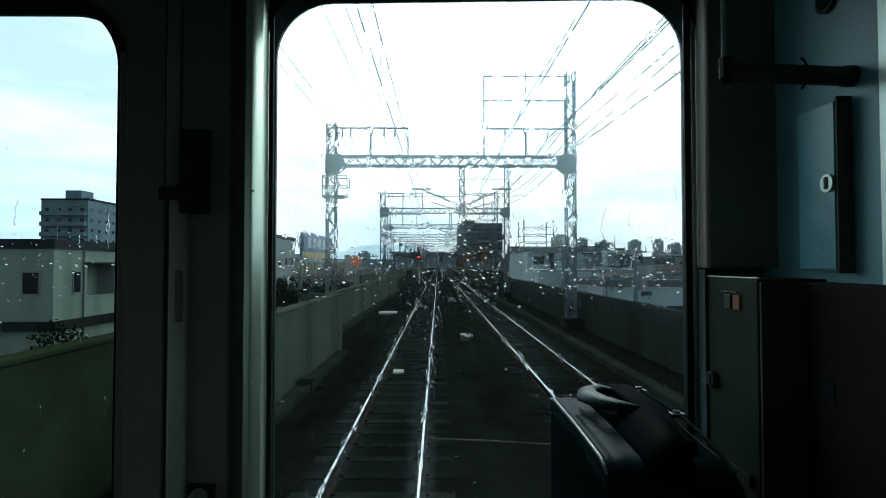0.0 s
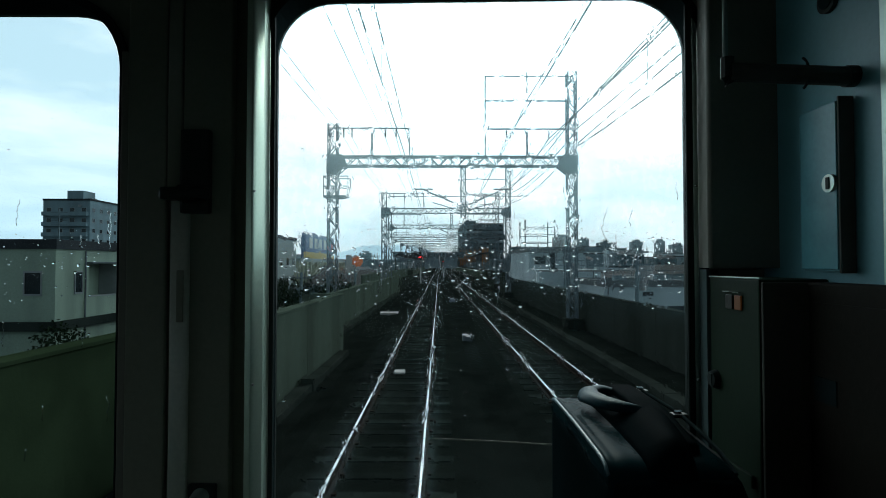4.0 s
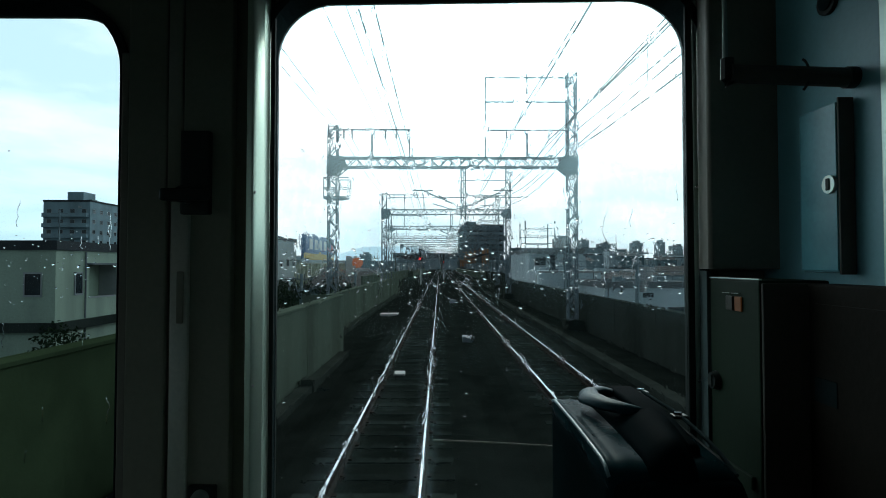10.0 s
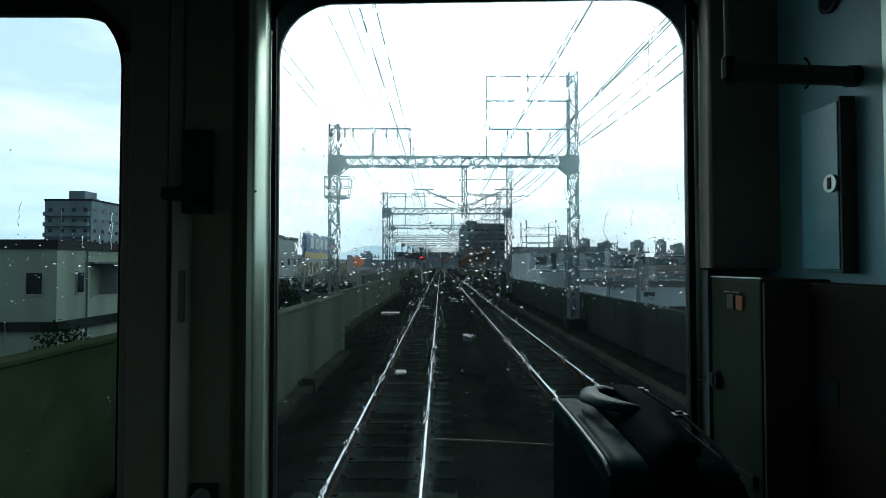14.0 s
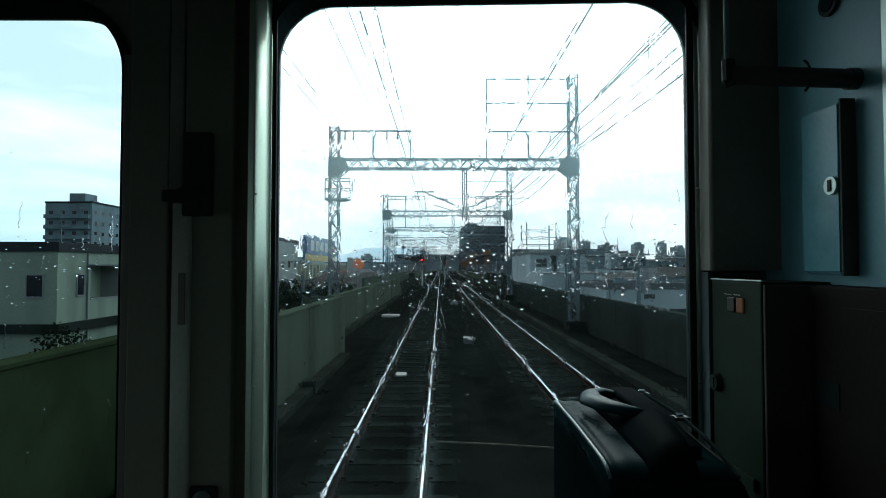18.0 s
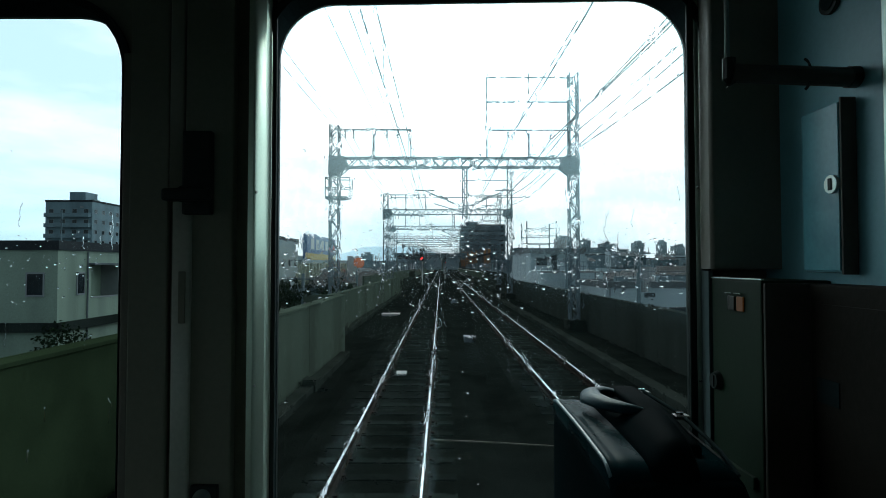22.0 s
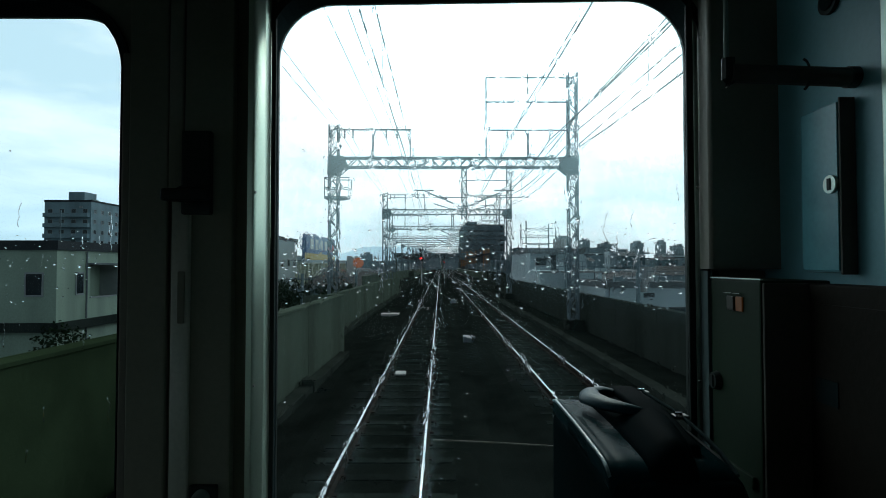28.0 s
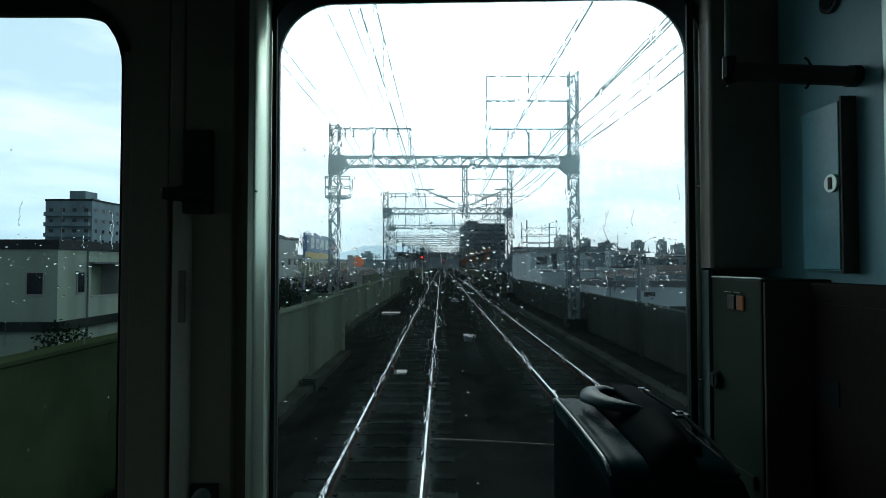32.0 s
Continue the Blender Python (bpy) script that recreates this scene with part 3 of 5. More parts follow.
part("top_panel", bag_loft([(BX0 + x, z) for x, z in LID], 0.001), TOP_LEATHER, bag, "rounded leather top with painted sheen", smooth=True)
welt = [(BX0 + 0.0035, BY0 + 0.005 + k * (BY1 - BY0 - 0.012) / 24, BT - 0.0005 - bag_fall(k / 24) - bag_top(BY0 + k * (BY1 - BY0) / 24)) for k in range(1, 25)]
part("piping", tube(welt, 0.0022), PIPING, bag, "edge piping, pale for its painted highlight", smooth=True)
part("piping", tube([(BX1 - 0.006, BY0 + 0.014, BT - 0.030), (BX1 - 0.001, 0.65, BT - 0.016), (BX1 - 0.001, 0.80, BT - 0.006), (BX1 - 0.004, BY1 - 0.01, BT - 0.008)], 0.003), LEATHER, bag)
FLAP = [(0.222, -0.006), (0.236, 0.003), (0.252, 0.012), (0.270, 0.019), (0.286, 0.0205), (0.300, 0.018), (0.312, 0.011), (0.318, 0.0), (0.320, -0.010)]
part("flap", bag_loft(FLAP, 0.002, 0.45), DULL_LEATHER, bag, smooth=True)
ridge = bmesh.new()
add_box(ridge, 0.260, 0.300, 0.650, 0.885, BT + 0.008, BT + 0.0245, 0.0075, 6)
bmesh.ops.subdivide_edges(ridge, edges=[e for e in ridge.edges if abs(e.verts[0].co.y - e.verts[1].co.y) > 0.15], cuts=12)
for v in ridge.verts:
    v.co.z -= 0.020 * (max(0.0, 0.80 - v.co.y) / 0.15) ** 1.6
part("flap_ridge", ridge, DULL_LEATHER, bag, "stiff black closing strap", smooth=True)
grip = [(0.264, 0.862, BT + 0.010), (0.238, 0.864, BT + 0.020), (0.219, 0.850, BT + 0.024), (0.213, 0.822, BT + 0.025), (0.221, 0.787, BT + 0.023), (0.240, 0.764, BT + 0.019), (0.264, 0.755, BT + 0.010)]
strap = tube(grip, 0.0125, 14)
for v in strap.verts:
    v.co.z = BT + 0.019 + (v.co.z - BT - 0.019) * 0.62
    spread = min(1.0, max(0.0, (0.245 - v.co.x) / 0.03))
    outer = min(0.0, v.co.x - 0.224)
    v.co.x += 0.006 + 0.25 * spread * outer
    v.co.z += 0.28 * spread * outer
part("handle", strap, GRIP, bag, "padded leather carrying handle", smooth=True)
part("clasp_rail", tube([(0.3265, 0.625, BT - 0.020), (0.325, 0.66, BT - 0.006), (0.322, 0.70, BT + 0.004), (0.319, 0.76, BT + 0.013), (0.318, BY1 - 0.012, BT + 0.013)], 0.0026), RUBBER, bag, "thin dark metal clasp rail")
for y in (0.745, 0.885):
    bk = part("buckle", box(0.308, 0.328, y, y + 0.016, BT + 0.0085, BT + 0.0135, 0.002), BLACKMETAL, bag, "dark metal buckle")
    part("pin", tube([(0.311, y + 0.009, BT + 0.0158), (0.321, y + 0.009, BT + 0.0158)], 0.0022), CHROME, bk, "bright clasp pin")

# ---- the rest of the car ----
CAR = -0.79
car = thing("train_car", "pale steel commuter train car standing on the main track", "train car")
STEEL = material("brushed_car_steel", (0.42, 0.44, 0.44), 0.4, 0.7, vary=0.15, fine=40, coarse=0.8, streak=True)


def car_side(x, windows):
    bm = wall_with_holes(-19.0, -0.97, FLOOR - 0.2, TOP + 0.05, 0.0, 0.06, [rounded(y, y + 1.5, 2.0, 2.95, 0.12, 4) for y in windows])
    for v in bm.verts:
        v.co = (x + v.co.y, v.co.x, v.co.z)
    return bm


spots = [-17.8 + 2.45 * i for i in range(7)]
for x in (-2.18, SIDE):
    part("side_panel", car_side(x, spots), STEEL, car)
    for y in spots:
        part("window_pane", box(x + 0.025, x + 0.035, y - 0.02, y + 1.52, 1.98, 2.97), GLASS, car)
roof = bmesh.new()
arc = [(CAR - 1.41 * math.cos(math.pi * i / 14), TOP + 0.055 + 0.34 * math.sin(math.pi * i / 14)) for i in range(15)]
ends = [[roof.verts.new((x, y, z)) for x, z in arc] for y in (-19.06, FRONT + 0.1)]
for i in range(14):
    roof.faces.new((ends[0][i], ends[0][i + 1], ends[1][i + 1], ends[1][i]))
roof.faces.new(ends[0])
roof.faces.new(ends[1][::-1])
part("roof", roof, STEEL, car, "ribbed curved roof")
part("end_wall", box(-2.18, SIDE + 0.06, -19.06, -19.0, FLOOR - 0.2, TOP + 0.05), STEEL, car)
part("underframe", box(-2.1, 0.53, -18.9, FRONT + 0.02, FLOOR - 0.36, FLOOR - 0.205), BLACKMETAL, car)
for y in (-16.2, -2.6):
    bog = part("bogie", box(-1.65, 0.07, y - 1.5, y + 1.5, 0.42, 0.62, 0.04, 1), BLACKMETAL, car)
    for dy in (-1.05, 1.05):
        for side in (-0.566, 0.566):
            part("wheel", disc((CAR + side, y + dy, 0.432), (1, 0, 0), 0.43, 0.12, 28), RUST, bog)
for i in range(4):
    part("equipment_box", box(-1.9, 0.3, -12.9 + i * 2.2, -11.2 + i * 2.2, 0.35, 0.785, 0.03, 1), BLACKMETAL, car)
# unseen saloon floor and pale ceiling, added to pass daylight forward
part("saloon_floor", box(-2.11, SIDE - 0.004, -18.99, -0.97, FLOOR - 0.08, FLOOR - 0.005), RUBBER, car, "dark saloon floor")
part("saloon_ceiling", box(-2.11, SIDE - 0.004, -18.99, -0.97, TOP - 0.05, TOP), PAPER, car, "pale saloon ceiling")
part("coupler", box(CAR - 0.14, CAR + 0.14, FRONT - 0.1, FRONT + 0.55, 0.7, 0.98, 0.03, 1), RUST, car)


# ---- the viaduct ----
NEAR, FAR = -260.0, 420.0
LEFT, RIGHT = -0.79, 2.87      # track middles
solid("ground", box(-2500, 2500, -1500, 4200, -7.2, -7.0), material("town_ground", (0.05, 0.05, 0.046), 0.85, vary=0.4, fine=3, coarse=0.05), "flat grey built-up ground below the viaduct", "ground", kind="structure")
solid("viaduct_deck", box(-9.5, 12.5, NEAR, FAR, -1.3, -0.42), DECK, "dark wet concrete viaduct deck", "viaduct", kind="structure")
bed = bmesh.new()
prof = [(-4.36, -0.41), (-4.2, -0.30), (-2.6, -0.28), (-2.1, -0.17), (0.5, -0.17), (0.85, -0.27), (1.3, -0.27), (1.65, -0.17), (4.2, -0.17), (4.7, -0.30), (6.5, -0.32), (6.55, -0.41)]
ys = [NEAR, -20, 0, 10, 20, 40, 60, 62, FAR]
grid = [[bed.verts.new((x, y, z)) for x, z in prof] for y in ys]
for a, b in zip(grid, grid[1:]):
    for i in range(len(prof) - 1):
        bed.faces.new((a[i], a[i + 1], b[i + 1], b[i]))
solid("ballast", bed, BALLAST, "dark wet brown ballast between the parapets", "ballast", kind="structure")


def sweep(profile, path):
    """A profile in x and z carried along a path in the plan."""
    bm = bmesh.new()
    rings = []
    for i, (x, y) in enumerate(path):
        a, b = path[max(i - 1, 0)], path[min(i + 1, len(path) - 1)]
        d = Vector((b[0] - a[0], b[1] - a[1])).normalized()
        rings.append([bm.verts.new((x + d.y * u, y - d.x * u, w)) for u, w in profile])
    n = len(profile)
    for a, b in zip(rings, rings[1:]):
        for k in range(n):
            bm.faces.new((a[k], a[(k + 1) % n], b[(k + 1) % n], b[k]))
    bm.faces.new(rings[0])
    bm.faces.new(rings[-1][::-1])
    return bm


RAIL_BODY = [(-0.0625, -0.153), (0.0625, -0.153), (0.06, -0.14), (0.012, -0.125), (0.009, -0.045), (0.030, -0.036), (0.031, -0.008), (-0.031, -0.008), (-0.030, -0.036), (-0.009, -0.045), (-0.012, -0.125), (-0.06, -0.14)]
RAIL_HEAD = [(-0.0155, -0.009), (0.0155, -0.009), (0.0155, -0.003), (0.0125, 0.0), (-0.0125, 0.0), (-0.0155, -0.003)]
sleeper_mesh = finish(box(-1.0, 1.0, -0.11, 0.11, -0.30, -0.155, 0.012, 1), SLEEPER, "sleeper")
clip_bm = bmesh.new()
for side in (-1, 1):
    for off in (-0.09, 0.09):
        add_box(clip_bm, side * 0.566 + off - 0.03, side * 0.566 + off + 0.03, -0.04, 0.04, -0.156, -0.128)
clip_mesh = finish(clip_bm, RUST, "fastening")


def curve_x(x0, x1, y0, y1):
    """x along a turnout that swings from x0 to x1 between y0 and y1."""
    return lambda y: x0 + (x1 - x0) * (lambda s: s * s * (3 - 2 * s))(min(1, max(0, (y - y0) / (y1 - y0))))


def track(label, mid, y0, y1, singles=(0, 0), step=0.64):
    t = thing("railway_track", label, "track", kind="structure")
    ys = [y0 + (y1 - y0) * i / 60 for i in range(61)]
    for side in (-0.566, 0.566):
        path = [(mid(y) + side, y) for y in ys]
        r = part("rail", sweep(RAIL_BODY, path), RUST, t, "rusty steel rail")
        part("railhead", sweep(RAIL_HEAD, path), POLISHED, r, "wet polished running surface")
    rest = bmesh.new()
    y = y0 + 0.3
    while y < y1:
        if singles[0] < y < singles[1]:
            s = part("sleeper", sleeper_mesh, None, t)
            s.location = (mid(y), y, 0)
            c = part("fastening", clip_mesh, None, s)
        else:
            add_box(rest, mid(y) - 1, mid(y) + 1, y - 0.11, y + 0.11, -0.30, -0.155)
        y += step
    if rest.verts:
        tagged(part("far_sleepers", rest, SLEEPER, t), kind="stuff")
    return t


track("straight main track with wet shining rails on dark sleepers", lambda y: LEFT, -60, 330, (4, 80))
track("straight second track with wet shining rails on dark sleepers", lambda y: RIGHT, -60, 330, (4, 80))
track("branch track that swings away from the main track", curve_x(LEFT, -4.5, 60, 150), 60, 330)
track("branch track that swings away from the second track", curve_x(RIGHT, 6.8, 54, 140), 54, 330)


# ---- parapets, cut into cast panels ----
def parapet(name, x, y0, y1, z1, out, step=4.0, gap=0.02, label="weathered concrete parapet of the viaduct", mat=CONCRETE):
    w = thing(name, label, "parapet", kind="structure")
    n = max(1, round((y1 - y0) / step))
    s = (y1 - y0) / n
    sides = sorted((x, x + out * 0.2))
    for i in range(n):
        part("panel", box(sides[0], sides[1], y0 + i * s + gap / 2, y0 + (i + 1) * s - gap / 2, -0.5, z1, 0.012, 1), mat, w)
    caps = sorted((x - out * 0.04, x + out * 0.24))
    part("coping", box(caps[0], caps[1], y0, y1, z1 + 0.003, z1 + 0.07, 0.012, 1), mat, w, "paler concrete coping")
    return w


parapet("wall_west_near", -4.37, -60, 9.0, 1.58, -1, label="dark green concrete parapet beside the main track", mat=GREEN_CONCRETE)
parapet("wall_west_bay", -3.24, 9.0, 19.0, 1.58, -1)
solid("wall_west_return", box(-4.6, -3.24, 19.002, 19.2, -0.5, 1.63, 0.01, 1), CONCRETE, "short concrete end wall of the parapet bay", "wall", kind="structure")
solid("wall_west_return_near", box(-4.6, -3.24, 8.8, 8.998, -0.5, 1.63, 0.01, 1), CONCRETE, "short concrete end wall of the parapet bay", "wall", kind="structure")
parapet("wall_west_far", -4.40, 19.2, 62, 1.36, -1)
parapet("wall_west_station", -8.4, 62, 330, 1.36, -1, 6)
parapet("wall_east", 6.6, -60, 62, 1.25, 1, label="dark concrete parapet of the viaduct", mat=DARK_CONCRETE)
parapet("wall_east_station", 10.6, 62, 330, 1.25, 1, 6, label="dark concrete parapet of the viaduct", mat=DARK_CONCRETE)
for nm, x0, x1, y0, y1 in (("trough_west", -3.66, -3.28, -30, 9), ("trough_west_bay", -3.2, -2.9, 9.2, 19), ("trough_west_far", -4.3, -3.95, 19.3, 60), ("trough_east", 4.75, 5.1, -30, 60)):
    tr = thing("cable_trough", "low concrete cable trough along the track", "trough", kind="structure")
    n = int((y1 - y0) / 1.0)
    me = None
    for i in range(n):
        if me is None:
            # dark concrete here puts the shade at the parapet's foot into the slabs
            me = finish(box(x0, x1, 0.01, 0.99, -0.42, -0.12, 0.015, 1), DARK_CONCRETE, "cover_slab")
        s = part("cover_slab", me, None, tr)
        s.location = (0, y0 + i, 0)


# ---- overhead line gantries ----
def lattice_post(h0, h1, w=0.46):
    rows = []
    a = w / 2 - 0.035
    for sx in (-a, a):
        for sy in (-a, a):
            rows.append(((sx, sy, h0), (sx, sy, h1), 0.07))
    n = int((h1 - h0) / 0.46)
    s = (h1 - h0) / n
    for i in range(n):
        z, z2 = h0 + i * s, h0 + (i + 1) * s
        k = 1 if i % 2 else -1
        for sy in (-a, a):
            rows.append(((-a * k, sy, z), (a * k, sy, z2), 0.045))
            rows.append(((a * k, sy, z + s * 0.5), (0, sy, z2 - s * 0.0), 0.03))
        for sx in (-a, a):
            rows.append(((sx, -a * k, z), (sx, a * k, z2), 0.045))
    return bars(rows)


def lattice_beam(x0, x1, z0, z1, deep=0.4):
    rows = []
    for sy in (-deep / 2, deep / 2):
        for z in (z0 + 0.035, z1 - 0.035):
            rows.append(((x0, sy, z), (x1, sy, z), 0.07))
        n = int((x1 - x0) / 0.42)
        s = (x1 - x0) / n
        for i in range(n):
            u, v = x0 + i * s, x0 + (i + 1) * s
            a, b = (z0 + 0.04, z1 - 0.04) if i % 2 else (z1 - 0.04, z0 + 0.04)
            rows.append(((u, sy, a), (v, sy, b), 0.04))
            rows.append(((u, sy, b), ((u + v) / 2, sy, (a + b) / 2), 0.03))
    n = int((x1 - x0) / 0.84)
    for i in range(n + 1):
        u = x0 + (x1 - x0) * i / n
        for z in (z0 + 0.035, z1 - 0.035):
            rows.append(((u, -deep / 2, z), (u, deep / 2, z), 0.035))
    return bars(rows)


def insulator(centre, length=0.34, way=(0, 0, 1), r=0.065):
    bm = bmesh.new()
    d = Vector(way).normalized()
    for i in range(5):
        add_disc(bm, Vector(centre) + d * length * (i - 2) / 5, d, r if i % 2 == 0 else r * 0.8, length / 9, 10, r * 0.5)
    add_bar(bm, Vector(centre) - d * length * 0.6, Vector(centre) + d * length * 0.6, 0.02)
    return bm


def gantry(xl=-4.88, xr=6.1, arms=((1.1, -1.2, 3.4),), cage=False, tall=11.5):
    g = thing("overhead_gantry", "grey-blue lattice steel gantry that carries the overhead wires", "gantry", group="gantries along the line")
    part("post", lattice_post(-0.5, 9.05), GALV, g).location = (xl, 0, 0)
    part("post", lattice_post(-0.5, tall), GALV, g, "taller lattice post").location = (xr, 0, 0)
    for x in (xl, xr):
        part("footing", box(x - 0.4, x + 0.4, -0.4, 0.4, -0.6, 0.15, 0.03, 1), DARK_CONCRETE, g, "dark concrete footing")
    part("beam", lattice_beam(xl + 0.2, xr - 0.2, 7.08, 7.58), GALV, g)
    for x, s in ((xl, 1), (xr, -1)):
        loop = [(x - 0.26 * s, 6.75), (x + 0.24 * s, 6.75), (x + 0.62 * s, 7.06), (x + 0.62 * s, 7.2), (x + 0.45 * s, 7.62), (x - 0.26 * s, 7.62)]
        for y in (-0.245, 0.235):
            bm = bmesh.new()
            lo = [bm.verts.new((u, y, w)) for u, w in loop]
            hi = [bm.verts.new((u, y + 0.014, w)) for u, w in loop]
            bm.faces.new(lo)
            bm.faces.new(hi[::-1])
            for i in range(6):
                bm.faces.new((lo[i], lo[(i + 1) % 6], hi[(i + 1) % 6], hi[i]))
            part("gusset", bm, GALV, g, "riveted steel gusset plate")
    part("left_frame", bars([((xl, 0, 8.87), (xl + 3.5, 0, 8.87), 0.07), ((xl + 1.78, 0, 7.55), (xl + 1.78, 0, 8.9), 0.09), ((xl + 3.5, 0, 7.55), (xl + 3.5, 0, 8.9), 0.05)]), GALV, g)
    for dx in (0.48, 0.86, 2.4, 2.9):
        part("insulator", insulator((xl + dx, 0, 8.66)), CERAMIC, g)
    rows = [((xr - 3.98, 0, z), (xr, 0, z), 0.06) for z in (8.85, 10.16, tall - 0.2)]
    rows += [((xr - 3.98, 0, 7.55), (xr - 3.98, 0, tall - 0.17), 0.06), ((xr - 2.05, 0, 7.55), (xr - 2.05, 0, 8.87), 0.08), ((xr - 2.05, 0, tall - 0.7), (xr - 2.05, 0, tall), 0.06)]
    part("right_frame", bars(rows), GALV, g)
    for dx, z in ((-3.0, 8.62), (-1.05, 8.62), (-2.05, tall - 0.8)):
        part("insulator", insulator((xr + dx, 0, z)), CERAMIC, g)
    for xm, xa, xb in arms:
        part("drop_post", lattice_beam_upright(xm, 4.75, 7.08), GALV, g)
        for tip in (xa, xb):
            s = 1 if tip > xm else -1
            arm = bars([((xm, 0, 5.25), (tip - s * 0.5, 0, 6.02), 0.06), ((tip - s * 0.9, 0, 6.06), (tip, 0, 6.06), 0.06), ((xm, 0, 5.02), (tip - s * 0.9, 0, 5.45), 0.035)])
            p = part("bracket_arm", arm, GALV, g)
            part("insulator", insulator((tip - s * 1.35, 0, 5.72), 0.4, (s, 0, 0.55), 0.06), CERAMIC, p)
    part("cross_span", bars([((xl + 2.6, 0, 5.72), (xm + 1.0, 0, 5.74), 0.03), ((xm + 0.5, 0, 5.74), (xr - 2.0, 0, 5.74), 0.03)]), GALV, g)
    if cage:
        rows = [((xl - 0.35, sy, z), (xl + 0.75, sy, z), 0.04) for sy in (-0.4, 0.4) for z in (5.72, 6.15, 6.6)]
        rows += [((x, sy, 5.7), (x, sy, 6.62), 0.04) for sy in (-0.4, 0.4) for x in (xl - 0.35, xl + 0.2, xl + 0.75)]
        rows += [((x, -0.4, z), (x, 0.4, z), 0.04) for z in (5.72, 6.15, 6.6) for x in (xl - 0.35, xl + 0.75)]
        part("service_cage", bars(rows), GALV, g, "railed service platform")
        part("cage_floor", box(xl - 0.36, xl + 0.76, -0.42, 0.42, 5.64, 5.69), GALV, g)
    return g


def lattice_beam_upright(x, z0, z1, w=0.2):
    rows = []
    for sx in (-w / 2, w / 2):
        for sy in (-w / 2, w / 2):
            rows.append(((x + sx, sy, z0), (x + sx, sy, z1), 0.05))
    n = int((z1 - z0) / 0.25)
    for i in range(n):
        za, zb = z0 + (z1 - z0) * i / n, z0 + (z1 - z0) * (i + 1) / n
        k = 1 if i % 2 else -1
        for sy in (-w / 2, w / 2):
            rows.append(((x - k * w / 2, sy, za), (x + k * w / 2, sy, zb), 0.03))
    return bars(rows)


first = gantry(cage=True)
first.location.y = 25.9
plain = gantry()
plain.location.y = -10.5
for y in (50.0, -47, -84, -121, -158, -195, -232):
    copy_thing(plain, pose(0, y, 0))
wide = gantry(xl=-9.0, xr=11.0, arms=((-2.8, -4.5, -1.0), (4.6, 3.0, 6.6)))
wide.location.y = 95.0
for y in (112, 134, 158, 184, 212, 244, 280, 318):
    copy_thing(wide, pose(0, y, 0))
mid_g = gantry(xl=-6.2, xr=7.3)
mid_g.location.y = 71.0

STOPS = [-60, -10.5, 25.9, 50, 71, 95, 112, 134, 158, 184, 212, 244, 280, 318]


def wire(name, label, x, z, sag, r, stops=STOPS, reach=60):
    bm = bmesh.new()
    pts = []
    for a, b in zip(stops, stops[1:]):
        for i in range(8):
            s = i / 8
            pts.append((x, a + (b - a) * s, z - sag * 4 * s * (1 - s)))
    pts.append((x, stops[-1], z))
    add_tube(bm, pts, r, 5)
    return solid(name, bm, WIRE, label, "wire")


for x in (LEFT, RIGHT):
    wire("contact_wire", "thin dark contact wire over the track", x, 5.12, 0.0, 0.010)
    wire("messenger_wire", "thin dark carrier wire that sags between the gantries", x, 6.0, 0.25, 0.010)
for x, z in ((-4.4, 8.45), (-4.02, 8.45), (-2.48, 8.45), (-1.98, 8.45)):
    wire("feeder_wire", "thin dark feeder wire on the gantry frames", x, z, 0.35, 0.012)
for x, z in ((3.1, 8.4), (5.05, 8.4), (4.05, 10.2), (6.3, 8.0), (6.35, 9.6), (6.5, 9.0)):
    wire("feeder_wire", "dark feeder wire on the gantry frames", x, z, 0.45, 0.026)
droppers = bmesh.new()
for x in (LEFT, RIGHT):
    for a, b in zip(STOPS[1:9], STOPS[2:10]):
        for i in range(1, 6):
            s = i / 6
            y = a + (b - a) * s
            add_bar(droppers, (x, y, 5.12), (x, y, 6.0 - s * (1 - s)), 0.008)
solid("dropper_wires", droppers, WIRE, "thin dropper wires under the carrier wires", "wire", kind="stuff")


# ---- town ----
# wall and roof paints leaned to blue-grey: haze over the town is in them
WALLS = [material("hazed_house_wall_" + n, c, 0.8, vary=0.25, fine=14, coarse=0.35, streak=True) for n, c in (("white", (0.50, 0.62, 0.66)), ("grey", (0.22, 0.30, 0.33)), ("cream", (0.29, 0.37, 0.37)), ("brown", (0.12, 0.125, 0.12)), ("slate", (0.09, 0.145, 0.165)))]
ROOFS = [material("roof_" + n, c, 0.75, vary=0.35, fine=9, coarse=0.5, shine=0.1) for n, c in (("dark", (0.045, 0.05, 0.055)), ("brown", (0.050, 0.050, 0.050)), ("grey", (0.16, 0.18, 0.19)))]
WINDOW = material("dark_window_glass", (0.02, 0.028, 0.033), 0.12, vary=0.3, fine=2, bump=0)
FRAME = material("window_frame_paint", (0.30, 0.31, 0.31), 0.5, vary=0.1)
GROUND = -7.0
pane_mesh = finish(box(-0.6, 0.6, -0.02, 0.02, -0.5, 0.5), WINDOW, "pane")
frame_mesh = finish(ring_band([(-0.68, -0.58), (0.68, -0.58), (0.68, 0.58), (-0.68, 0.58)], [(-0.6, -0.5), (0.6, -0.5), (0.6, 0.5), (-0.6, 0.5)], -0.06, 0.03), FRAME, "window")


def put_window(parent, x, y, z, turn, sx=1.0, sz=1.0):
    w = part("window", frame_mesh, None, parent)
    w.matrix_basis = pose(x, y, z, 0, 0, turn) @ Matrix.Diagonal((sx, 1, sz, 1))
    part("pane", pane_mesh, None, w)
    return w


